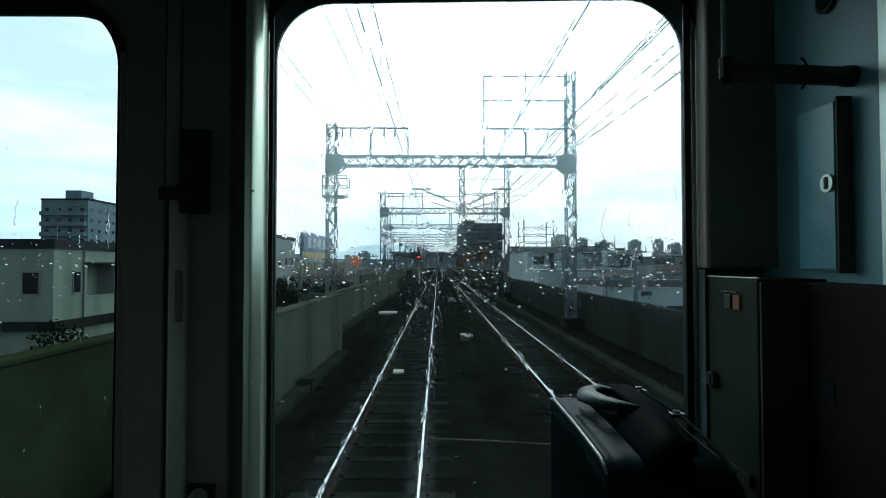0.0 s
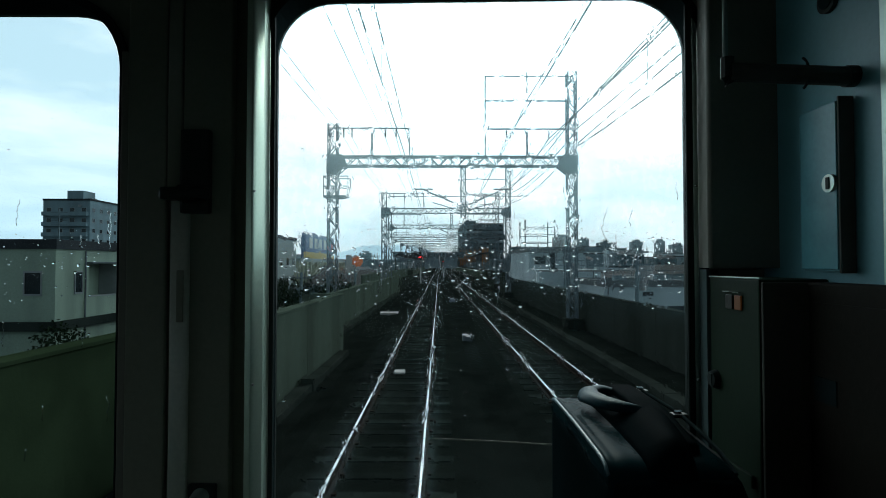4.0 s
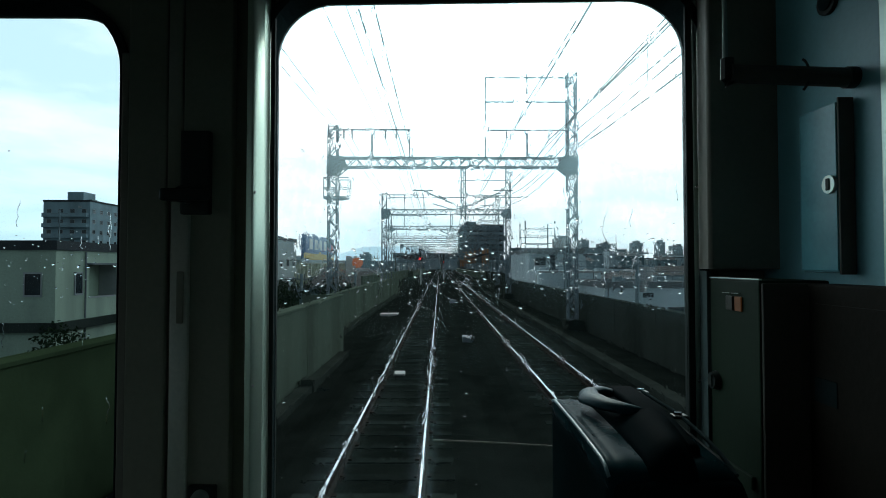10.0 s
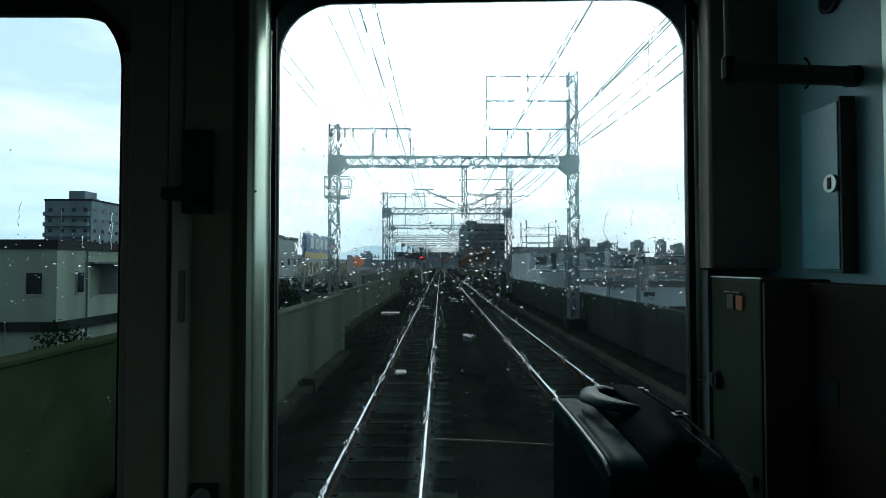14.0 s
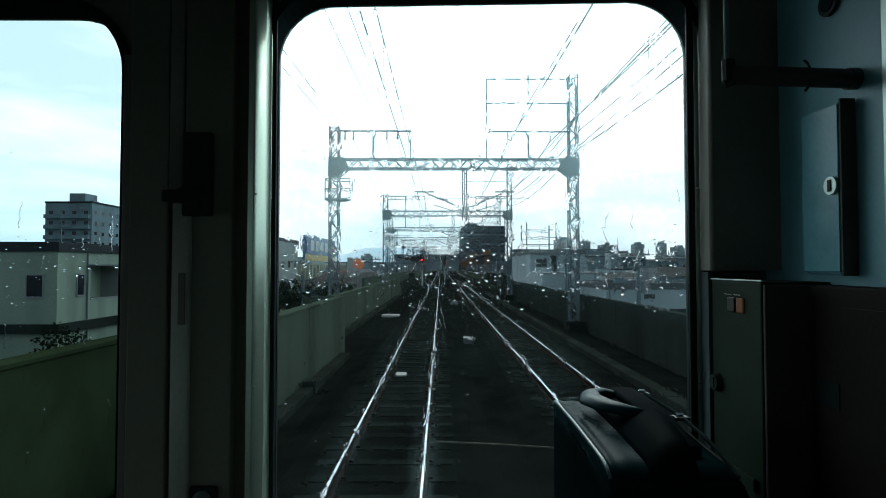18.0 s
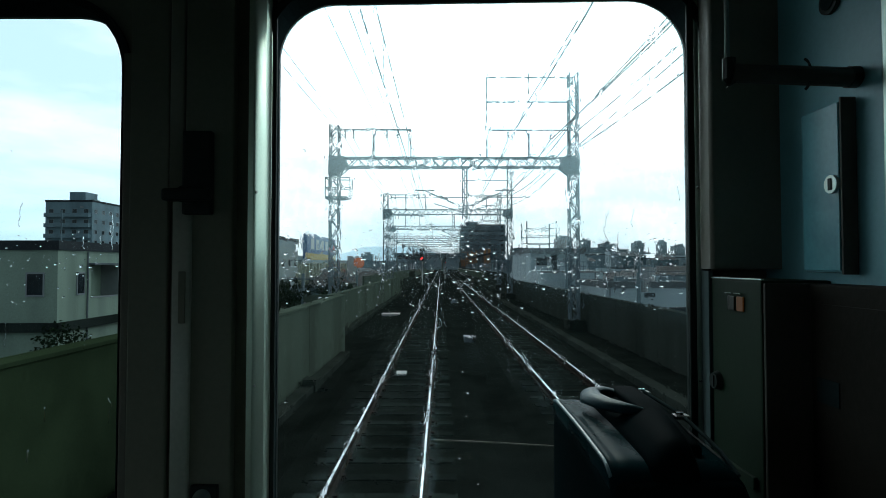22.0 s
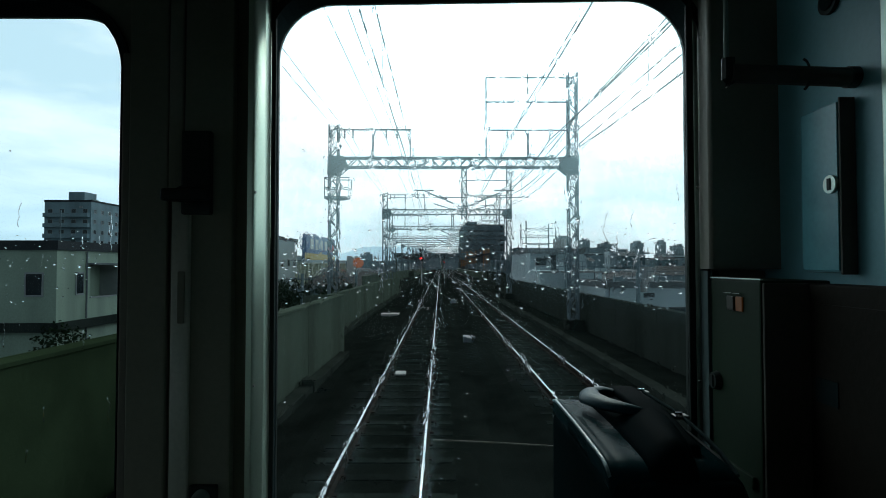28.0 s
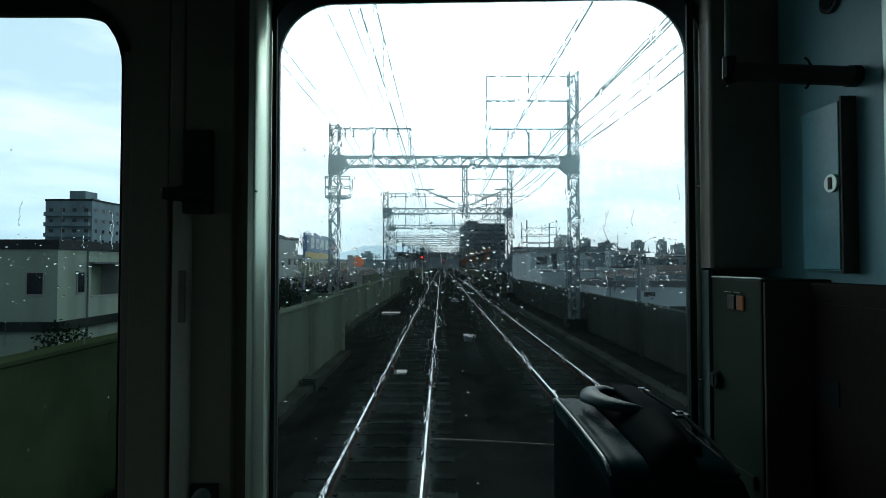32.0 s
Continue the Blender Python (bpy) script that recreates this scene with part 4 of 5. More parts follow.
def house(x, y, w, d, h, wall=0, roof=0, gable=True, label="low house with a tiled roof", name="house", storey=2.8, windows=True):
    """A house on the ground; its middle is at x, y."""
    ob = thing(name, label, "building", (x, y, GROUND))
    part("wall", box(-w / 2, w / 2, -d / 2, d / 2, 0, h), WALLS[wall], ob)
    if gable:
        bm = bmesh.new()
        e, rise = 0.4, min(w, d) * 0.2
        v = [bm.verts.new(p) for p in ((-w / 2 - e, -d / 2 - e, h), (w / 2 + e, -d / 2 - e, h), (w / 2 + e, d / 2 + e, h), (-w / 2 - e, d / 2 + e, h), (-w / 2 + w * 0.15, 0, h + rise), (w / 2 - w * 0.15, 0, h + rise))]
        for f in ((0, 1, 5, 4), (1, 2, 5), (2, 3, 4, 5), (3, 0, 4), (3, 2, 1, 0)):
            bm.faces.new([v[i] for i in f])
        part("roof", bm, ROOFS[roof], ob, "hipped tiled roof")
    else:
        bm = ring_band([(-w / 2 - 0.12, -d / 2 - 0.12), (w / 2 + 0.12, -d / 2 - 0.12), (w / 2 + 0.12, d / 2 + 0.12), (-w / 2 - 0.12, d / 2 + 0.12)], [(-w / 2 + 0.15, -d / 2 + 0.15), (w / 2 - 0.15, -d / 2 + 0.15), (w / 2 - 0.15, d / 2 - 0.15), (-w / 2 + 0.15, d / 2 - 0.15)], 0, 0.5)
        for vert in bm.verts:
            vert.co = (vert.co.x, vert.co.z, vert.co.y + h - 0.1)
        part("roof_edge", bm, ROOFS[roof], ob, "flat roof parapet")
    if windows or 60 < y < 300:
        r = random.Random(int(x * 7 + y * 13))
        if not gable and r.random() < 0.7:
            u, v = r.uniform(-w * 0.3, w * 0.2), r.uniform(-d * 0.4, d * 0.1)
            part("stair_head", box(u, u + 2.4, v, v + 2.6, h, h + r.uniform(1.2, 2.2)), WALLS[r.randrange(3)], ob, "small roof stair head")
        if not gable and r.random() < 0.5:
            part("roof_tank", disc((r.uniform(-w * 0.4, w * 0.4), r.uniform(-d * 0.4, 0), h + 0.75), (0, 0, 1), 0.7, 1.5, 14), FRAME, ob, "pale roof tank")
        if r.random() < 0.55:
            u, v, t = r.uniform(-w * 0.4, w * 0.4), r.uniform(-d * 0.4, d * 0.2), r.uniform(1.8, 3.4)
            rows = [((u, v, h), (u, v, h + t), 0.05)] + [((u - 0.5, v, h + t - k * 0.22), (u + 0.5, v, h + t - k * 0.22), 0.03) for k in range(4)]
            part("antenna", bars(rows), GALV, ob, "thin roof antenna")
        for k in range(r.randrange(1, 4)):
            u = r.uniform(-w * 0.45, w * 0.35)
            zz = r.choice((0.3, 3.2, h - 1.9))
            part("air_conditioner", box(u, u + 0.8, -d / 2 - 0.36, -d / 2 - 0.02, zz, zz + 0.6, 0.02, 1), FRAME, ob, "pale outdoor air conditioner")
        part("eave_band", box(-w / 2 - 0.04, w / 2 + 0.04, -d / 2 - 0.06, -d / 2 - 0.005, h * 0.52, h * 0.52 + 0.16), FRAME if r.random() < 0.5 else ROOFS[roof], ob, "thin band along the wall")
    if windows:
        n = int(h / storey)
        for k in range(n):
            z = 1.6 + k * storey
            for i in range(max(1, int(w / 3.2))):
                u = -w / 2 + (i + 0.5) * w / max(1, int(w / 3.2))
                put_window(ob, u, -d / 2 - 0.01, z, 0)
            for i in range(max(1, int(d / 3.2))):
                u = -d / 2 + (i + 0.5) * d / max(1, int(d / 3.2))
                s = -1 if x > 0 else 1
                put_window(ob, s * (w / 2 + 0.01), u, z, 90 * s)
    return ob


def block(x, y, w, d, h, wall, label, balconies=True, storey=2.9, name="apartment_building"):
    """A tall flat-roofed building with a balcony on each storey."""
    ob = house(x, y, w, d, h, wall, 0, False, label, name, storey, True)
    if balconies:
        n = int(h / storey)
        for k in range(1, n):
            z = k * storey
            part("balcony", box(-w / 2 + 0.3, w / 2 - 0.3, -d / 2 - 1.2, -d / 2 + 0.02, z - 0.12, z + 1.0, 0), WALLS[wall], ob)
    part("plant_room", box(-w * 0.2, w * 0.15, -d * 0.2, d * 0.2, h, h + 3.2), WALLS[wall], ob, "roof plant room")
    return ob


rnd = random.Random(4)
# beside the line, seen through the door window
GREEN_WALL = material("grey_green_render", (0.36, 0.43, 0.34), 0.8, vary=0.3, fine=14, coarse=0.4, streak=True, shine=0.1)
flats = thing("concrete_house", "grey-green concrete house with a recessed balcony beside the viaduct", "building", (-25.2, 37.6, GROUND))
HW, HD, HH, DEEP = 5.2, 8.0, 10.42, 3.9
bm = bmesh.new()
for x0, x1, y0, y1, z0, z1 in ((-HW, DEEP, -HD, HD, 0, HH), (DEEP, HW, -HD, HD, 0, 3.1), (DEEP, HW, -HD, HD, 5.0, 7.74), (DEEP, HW, -HD, HD, 9.65, HH),
                               (DEEP, HW, -HD, -5.2, 7.74, 9.65), (DEEP, HW, 4.1, HD, 7.74, 9.65), (DEEP, HW, -HD, -5.2, 3.1, 5.0), (DEEP, HW, 4.1, HD, 3.1, 5.0)):
    add_box(bm, x0, x1, y0, y1, z0, z1)
part("wall", bm, GREEN_WALL, flats)
rim = ring_band([(-HW - 0.1, -HD - 0.1), (HW + 0.1, -HD - 0.1), (HW + 0.1, HD + 0.1), (-HW - 0.1, HD + 0.1)], [(-HW + 0.2, -HD + 0.2), (HW - 0.2, -HD + 0.2), (HW - 0.2, HD - 0.2), (-HW + 0.2, HD - 0.2)], 0, 0.5)
for v in rim.verts:
    v.co = (v.co.x, v.co.z, v.co.y + HH)
part("roof_edge", rim, ROOFS[0], flats, "dark flat roof parapet")
for z in (9.66, 5.01):
    part("canopy", box(DEEP + 0.01, HW + 0.35, -5.4, 4.3, z, z + 0.09), ROOFS[2], flats, "thin canopy slab above the balcony")
for z in (7.745, 3.105):
    part("balcony_cap", box(HW - 0.16, HW + 0.06, -5.2, 4.1, z, z + 0.07), FRAME, flats, "pale balcony capping")
    for y in (-2.1, 1.2):
        part("partition", box(DEEP + 0.01, HW - 0.2, y, y + 0.08, z + 0.005, z + 1.9), FRAME, flats, "pale balcony partition")
    for y, sx in ((-4.2, 0.9), (-1.1, 0.6), (0.3, 0.75), (2.6, 1.0)):
        put_window(flats, DEEP + 0.02, y, z + 0.95, 90, sx, 1.5)
    put_window(flats, HW + 0.01, -6.15, z + 0.87, 90, 0.5, 1.1)
    put_window(flats, 4.05, -HD - 0.01, z + 0.87, 0, 0.7, 1.1)
    put_window(flats, 0.6, -HD - 0.01, z + 0.87, 0, 1.0, 1.1)
part("ledge", box(HW + 0.002, HW + 0.3, -HD - 0.3, HD, 6.15, 6.62), DARK_CONCRETE, flats, "dark weathered ledge")
part("ledge", box(-HW, HW, -HD - 0.3, -HD - 0.002, 6.15, 6.62), DARK_CONCRETE, flats, "dark weathered ledge")
for x, y in ((HW + 0.08, 5.2), (HW + 0.08, -5.6)):
    part("downpipe", tube([(x, y, 0), (x, y, 6.1)], 0.05, 8), ROOFS[2], flats, "grey downpipe")
    part("downpipe", tube([(x, y, 6.65), (x, y, HH - 0.05)], 0.05, 8), ROOFS[2], flats, "grey downpipe")
part("antenna", bars([((2.0, -3.0, HH), (2.0, -3.0, HH + 2.6), 0.05)] + [((1.5, -3.0, HH + 1.6 + 0.25 * k), (2.5, -3.0, HH + 1.6 + 0.25 * k), 0.03) for k in range(4)]), GALV, flats, "thin roof antenna")


def tree(x, y, h, spread, label="dark evergreen tree beside the viaduct", seed=0):
    r = random.Random(seed)
    t = thing("tree", label, "tree", (x, y, GROUND), group="trees beside the line")
    bm = bmesh.new()
    for k in range(7):
        a = 2 * math.pi * k / 7 + r.uniform(-0.3, 0.3)
        z = h * r.uniform(0.3, 0.6)
        add_bar(bm, (0, 0, z), (math.cos(a) * spread * 0.6, math.sin(a) * spread * 0.6, z + h * r.uniform(0.1, 0.3)), 0.12 * h / 8)
    rings = [(0, 0, 0), (0.1, 0, h * 0.3), (0.0, 0.1, h * 0.6), (0.05, 0, h * 0.85)]
    for i in range(3):
        add_tube(bm, rings[i:i + 2], (0.22 - 0.06 * i) * h / 9, 7)
    part("trunk", bm, BARK, t, "tapered brown trunk with limbs")
    near = y > 0 and abs(x) < 30 and y < 35
    clumps = [(r.uniform(-1, 1) * spread * 0.65, r.uniform(-1, 1) * spread * 0.65, h * r.uniform(0.35, 0.92), spread * r.uniform(0.28, 0.5)) for _ in range(22 if near else 16)]
    verts, faces, size = [], [], 0.55 if near else 1.0
    for cx, cy, cz, cr in clumps:
        for _ in range(760 if near else 110):
            d = Vector((r.gauss(0, 1), r.gauss(0, 1), r.gauss(0, 0.8))).normalized() * cr * r.uniform(0.35, 1.08)
            o = Vector((cx, cy, cz)) + d
            u = Vector((r.gauss(0, 1), r.gauss(0, 1), r.gauss(0, 1))).normalized() * r.uniform(0.08, 0.19) * size
            v = u.cross(Vector((r.gauss(0, 1), r.gauss(0, 1), r.gauss(0, 1)))).normalized() * r.uniform(0.06, 0.14) * size
            k = len(verts)
            verts += [tuple(o + q) for q in (-u, -v * 0.7, u, v)]
            faces.append((k, k + 1, k + 2, k + 3))
    bm = bpy.data.meshes.new("crown")
    bm.from_pydata(verts, [], faces)
    bm.materials.append(LEAF)
    part("crown", bm, LEAF, t, "dark green leafy crown")
    return t


BARK = material("bark", (0.05, 0.04, 0.03), 0.9, vary=0.4, fine=20, coarse=2)
LEAF = material("dark_leaves", (0.020, 0.033, 0.017), 0.8, vary=0.5, fine=6, coarse=0.8, bump=0, shine=0.0)
for i, (x, y, h, s) in enumerate(((-13.4, 19.0, 6.5, 2.2), (-14.8, 23.6, 6.9, 2.2), (-11, 40, 8.4, 2.5), (-9.5, 43, 8.0, 2.3), (-10, 52, 8.3, 2.6), (-12, 57, 8.6, 2.6), (-15, 41, 8.6, 3.0), (-13, 49, 8.0, 2.6), (-26, 52, 9.2, 3.4), (-15, 58, 8.4, 2.8), (-32, 60, 9.0, 3.2),
                                  (-9, -96, 9.0, 2.8), (-10, -104, 9.6, 3.2), (-9, -112, 9.2, 3.0), (-12, -121, 9.8, 3.2), (-9, -130, 9.0, 2.8), (-11, -139, 9.6, 3.2), (-10, -148, 9.2, 3.0))):
    tree(x, y, h, s, seed=i)


# rows of low houses on both sides
def clear_of(x, y, taken, w, d):
    return all(abs(x - a) > (w + c) / 2 + 0.8 or abs(y - b) > (d + e) / 2 + 0.8 for a, b, c, e in taken)


taken = [(-14.3, 29, 13, 16), (-25.2, 37.6, 12, 18), (-104, 165, 20, 20), (-15, 16, 16, 14), (-34, 115, 22, 62), (12.7, 62, 8, 24), (15.6, 47, 8, 11), (-18, 46, 22, 34), (20, 200, 26, 120), (-12, 200, 10, 130), (30, 375, 40, 30), (22, 335, 24, 14), (-62, 150, 14, 14)]
HOUSE_LABELS = ("white rendered low house with a tiled roof", "grey rendered low house with a tiled roof", "cream rendered low house with a tiled roof", "brown low house with a tiled roof", "slate-grey low house with a tiled roof")
FLAT_LABELS = ("white flat-roofed low building", "grey flat-roofed low building", "cream flat-roofed low building", "brown flat-roofed low building", "slate-grey flat-roofed low building")
count = 0
for _ in range(900):
    side = rnd.choice((-1, 1))
    y = rnd.uniform(14, 260)
    x = side * rnd.uniform(11 if side < 0 else 13, 16 + y * 0.55)
    w, d, h = rnd.uniform(6, 11), rnd.uniform(7, 13), rnd.uniform(5.0, 7.8)
    if rnd.random() < 0.08 and y > 150:
        h += rnd.uniform(1, 4)
    if not clear_of(x, y, taken, w, d):
        continue
    taken.append((x, y, w, d))
    k, flat = rnd.choice((0, 0, 1, 1, 2, 3, 4)), rnd.random() < 0.55
    house(x, y, w, d, h, k, rnd.randrange(3), not flat, (FLAT_LABELS if flat else HOUSE_LABELS)[k], "low_building" if flat else "house", windows=y < 150)
    count += 1
    if count > 150:
        break
# farther, higher blocks on the skyline, mostly pale to stand in for haze
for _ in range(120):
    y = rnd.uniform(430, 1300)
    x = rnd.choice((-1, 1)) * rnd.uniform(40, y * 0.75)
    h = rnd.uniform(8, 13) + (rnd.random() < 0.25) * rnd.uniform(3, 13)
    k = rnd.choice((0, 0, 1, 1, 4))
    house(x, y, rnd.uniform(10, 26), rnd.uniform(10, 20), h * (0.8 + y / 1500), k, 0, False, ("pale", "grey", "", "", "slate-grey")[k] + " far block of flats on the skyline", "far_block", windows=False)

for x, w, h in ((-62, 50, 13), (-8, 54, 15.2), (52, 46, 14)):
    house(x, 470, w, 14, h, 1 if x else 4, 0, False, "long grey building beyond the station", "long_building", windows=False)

# middle distance on the east side, and the towers above it
for i in range(46):
    y = 150 + i * 6.2 + rnd.uniform(-8, 8)
    x = y * rnd.uniform(0.17, 0.46)
    w, d, h = rnd.uniform(8, 17), rnd.uniform(8, 14), 7 + 2.6 + y * rnd.uniform(0.006, 0.022)
    if not clear_of(x, y, taken, w, d):
        continue
    taken.append((x, y, w, d))
    k = rnd.choice((0, 1, 1, 2, 4, 4))
    house(x, y, w, d, h, k, rnd.randrange(3), rnd.random() < 0.25, ("white", "grey", "cream", "", "slate-grey")[k] + " block of flats in the middle distance", "flats", windows=y < 300 and i % 3 > 0)
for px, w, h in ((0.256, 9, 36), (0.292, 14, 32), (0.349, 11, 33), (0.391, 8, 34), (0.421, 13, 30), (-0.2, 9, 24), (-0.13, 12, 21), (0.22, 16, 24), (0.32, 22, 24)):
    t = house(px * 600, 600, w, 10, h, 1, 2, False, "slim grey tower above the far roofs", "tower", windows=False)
    part("plant_room", box(-w * 0.25, w * 0.3, -3, 3, h, h + 2.6), WALLS[1], t, "roof plant room")

# the dark tower block beyond the station
tower = house(27.5, 380, 29, 22, 36.0, 4, 0, False, "tall dark block of flats beyond the station", "tower_block", 3.0, False)
for k in range(1, 12):
    part("balcony", box(-14.3, 14.3, -12.2, -10.98, k * 3.0 - 0.15, k * 3.0 + 1.1), WALLS[4 if k % 2 else 1], tower)
    for i in range(7):
        put_window(tower, -12.4 + i * 4.1, -11.01, k * 3.0 + 1.9, 0, 1.9, 1.3)
part("plant_room", box(-11, -3, -6, 6, 36, 38.5), WALLS[4], tower, "roof plant room")
ORANGE = material("orange_brown_cladding", (0.38, 0.17, 0.06), 0.6, vary=0.25, fine=3, coarse=0.2)
ob = house(20, 335, 18, 12, 19, 3, 0, False, "brown building with an orange sign before the tower block", "shop_building", windows=False)
part("sign", box(-8, 1, -6.3, -6.02, 9, 18), ORANGE, ob, "orange cladding sign")
part("sign", box(5, 8.6, -6.3, -6.02, 6, 19.4), ORANGE, ob, "tall orange sign")

# white works building with a steel frame on its roof
works = house(12.0, 66, 5.6, 16, 11.0, 0, 2, False, "white flat-roofed works building beside the viaduct", "works_building")
part("annex", box(-2.8, 2.9, -14, -8.02, 0, 9.1), WALLS[0], works, "lower pale annex")
part("door", box(-0.66, -0.08, -8.06, -8.005, 9.1, 10.75), WINDOW, works, "dark open door on the roof terrace")
put_window(works, -1.6, -8.02, 10.0, 0, 0.95, 0.75)
put_window(works, 1.1, -8.02, 10.0, 0, 0.6, 0.7)
part("awning", box(-2.6, 2.6, -8.6, -8.01, 10.78, 10.86), ROOFS[2], works, "thin grey awning")
rail = [((-2.7, -13.9, z), (2.8, -13.9, z), 0.04) for z in (9.5, 9.95)]
rail += [((-2.7 + k * 0.55, -13.9, 9.1), (-2.7 + k * 0.55, -13.9, 9.97), 0.035) for k in range(11)]
part("railing", bars(rail), GALV, works, "thin grey terrace railing")
part("ledge", box(-2.85, 2.95, -14.12, -13.99, 8.92, 9.1), FRAME, works, "pale ledge below the terrace")
part("downpipe", tube([(2.2, -14.08, 0), (2.2, -14.08, 9.0)], 0.05, 8), ROOFS[2], works, "grey downpipe")
for u in (-2.0, 1.2):
    put_window(works, u, -14.01, 6.6, 0, 0.9, 0.9)
rows = []
for x in (-2.7, 0.5):
    rows += [((x, y, 10.9), (x, y, 14.4), 0.13) for y in (-5, -1)]
for z in (11.2, 12.0, 12.8, 13.6):
    rows += [((-2.7, y, z), (0.5, y, z), 0.08) for y in (-5, -1)]
rows.append(((-1.3, -5, 10.5), (-1.3, -5, 12.9), 0.1))
part("roof_frame", bars(rows), GALV, works, "bare steel sign frame on the roof")
part("tank", disc((1.7, -3, 11.9), (0, 0, 1), 0.7, 2.0, 20), WALLS[1], works, "round water tank")
shed = house(15.6, 47, 6.4, 9, 8.0, 0, 2, False, "long pale shed beside the viaduct", "shed")
part("downpipe", tube([(-2.9, -4.56, 0), (-2.9, -4.56, 8.0)], 0.05, 8), ROOFS[2], shed, "grey downpipe")
part("vent", box(-0.3, 0.5, -4.58, -4.505, 7.2, 7.55, 0.01, 1), ROOFS[0], shed, "dark louvred vent")
for u in (-1.6, 1.7):
    part("roof_unit", box(u - 0.45, u + 0.45, -3.4, -2.7, 8.0, 8.75, 0.03, 1), WALLS[1], shed, "grey roof unit")
part("roof_rail", bars([((-3.1, -4.3, z), (3.1, -4.3, z), 0.04) for z in (8.75, 9.15)] + [((-3.1 + k * 1.03, -4.3, 8.3), (-3.1 + k * 1.03, -4.3, 9.17), 0.04) for k in range(7)]), GALV, shed, "thin grey roof railing")

# warehouse with rooftop signboard on the other side
BLUE = material("blue_sign_paint", (0.03, 0.10, 0.26), 0.45, vary=0.2, fine=8, coarse=0.6)
PALE = material("pale_green_panel", (0.42, 0.46, 0.34), 0.7, vary=0.25, fine=12, coarse=0.5, streak=True)
RED = material("red_sign_paint", (0.42, 0.035, 0.025), 0.5, vary=0.2, fine=10)
GREEN = material("green_sign_paint", (0.02, 0.16, 0.08), 0.5, vary=0.2, fine=10)
YELLOW = material("yellow_sign_paint", (0.5, 0.36, 0.04), 0.5, vary=0.15, fine=10)
ware = thing("warehouse", "pale green-cream warehouse with ribbed walls and signs", "building", (-34, 120, GROUND))
part("wall", box(-10, 10, -22, 22, 0, 10.1), PALE, ware)
part("roof_edge", box(-10.3, 10.3, -22.3, 22.3, 10.1, 10.6), WALLS[2], ware)
for i in range(16):
    y = -21.5 + i * 2.85
    part("pilaster", box(10.0, 10.45, y - 0.28, y + 0.28, 0, 10.0, 0.05, 1), PALE, ware)
for i in range(15):
    y = -20.05 + i * 2.85
    put_window(ware, 10.02, y, 6.4, 90, 1.3, 3.4)
sign = part("signboard", box(8.6, 9.4, -16, 12, 10.6, 15.6, 0.05, 1), BLUE, ware, "large blue rooftop signboard")
part("band", box(9.42, 9.46, -16, 12, 10.7, 11.9), YELLOW, sign, "yellow lower band")
for i in range(5):
    part("glyph", box(9.42, 9.47, -13 + i * 4.4, -10.4 + i * 4.4, 12.7, 14.7), PAPER, sign, "pale lettering bar")
part("emblem", disc((9.44, 9.6, 13.6), (1, 0, 0), 1.0, 0.06, 24), RED, sign, "round red emblem")
rs = part("banner", box(10.47, 10.6, 14.6, 15.9, 1.2, 8.6), RED, ware, "red upright banner sign")
for i in range(6):
    part("glyph", box(10.61, 10.64, 14.9, 15.6, 2.0 + i * 1.05, 2.7 + i * 1.05), PAPER, rs, "pale lettering bar")
gs = part("wall_sign", box(10.47, 10.6, -9.4, -3.4, 4.6, 7.2), GREEN, ware, "green wall sign")
for i in range(2):
    part("glyph", box(10.61, 10.64, -8.8, -4.0, 5.1 + i * 0.9, 5.6 + i * 0.9), PAPER, gs, "pale lettering bar")
tan = house(-31, 84, 16, 14, 13.4, 2, 1, False, "tan flat-roofed building beside the warehouse", "office_building")
rb = house(-62, 150, 14, 14, 18, 1, 0, False, "grey building with red and green rooftop signboards", "sign_building", windows=False)
part("signboard", box(7.05, 7.4, -7, 7, 18, 24), RED, rb, "red signboard")
part("signboard", box(7.05, 7.4, -7, 7, 14.5, 17.9), GREEN, rb, "green signboard")
pole = thing("pole_sign", "orange and white round sign on a post", "sign", (-8.9, 60, GROUND))
part("post", tube([(0, 0, 0), (0, 0, 10)], 0.12), WALLS[1], pole)
part("panel", box(-1.0, 0.2, -0.08, 0.08, 8.6, 10.6, 0.02, 1), PAPER, pole, "white panel")
# disc is no lamp; a weak glow is added to brighten it
part("emblem", disc((0.25, -0.1, 9.9), (0, -1, 0), 0.55, 0.1, 24), glowing("glowing_orange_emblem", (0.8, 0.2, 0.05), 0.15), pole, "orange-red disc")

block(-104, 165, 13, 14, 27.5, 1, "grey block of flats with balconies above the low roofs")
# apartment blocks passed at the start
block(-22, -190, 16, 18, 31, 2, "tan block of flats with balconies")
block(-13, -165, 9, 20, 34, 2, "tall tan block of flats close to the viaduct")
block(20, -172, 12, 18, 27, 4, "dark block of flats with balconies")
house(-14, -205, 10, 10, 7.5, 0, 0, True, "white house with a dark tiled roof")
for i, (x, y, h) in enumerate(((-16, -70, 9.2), (-15, -52, 9.6), (-17, -36, 8.6), (-18, -12, 9.4), (16, -40, 8.5), (17, -80, 8.8), (16, -118, 8.0))):
    house(x, y, 10, 12, h, i % 3, i % 3, i % 2 == 0, (FLAT_LABELS if i % 2 else HOUSE_LABELS)[i % 3], "house" if i % 2 == 0 else "low_building")

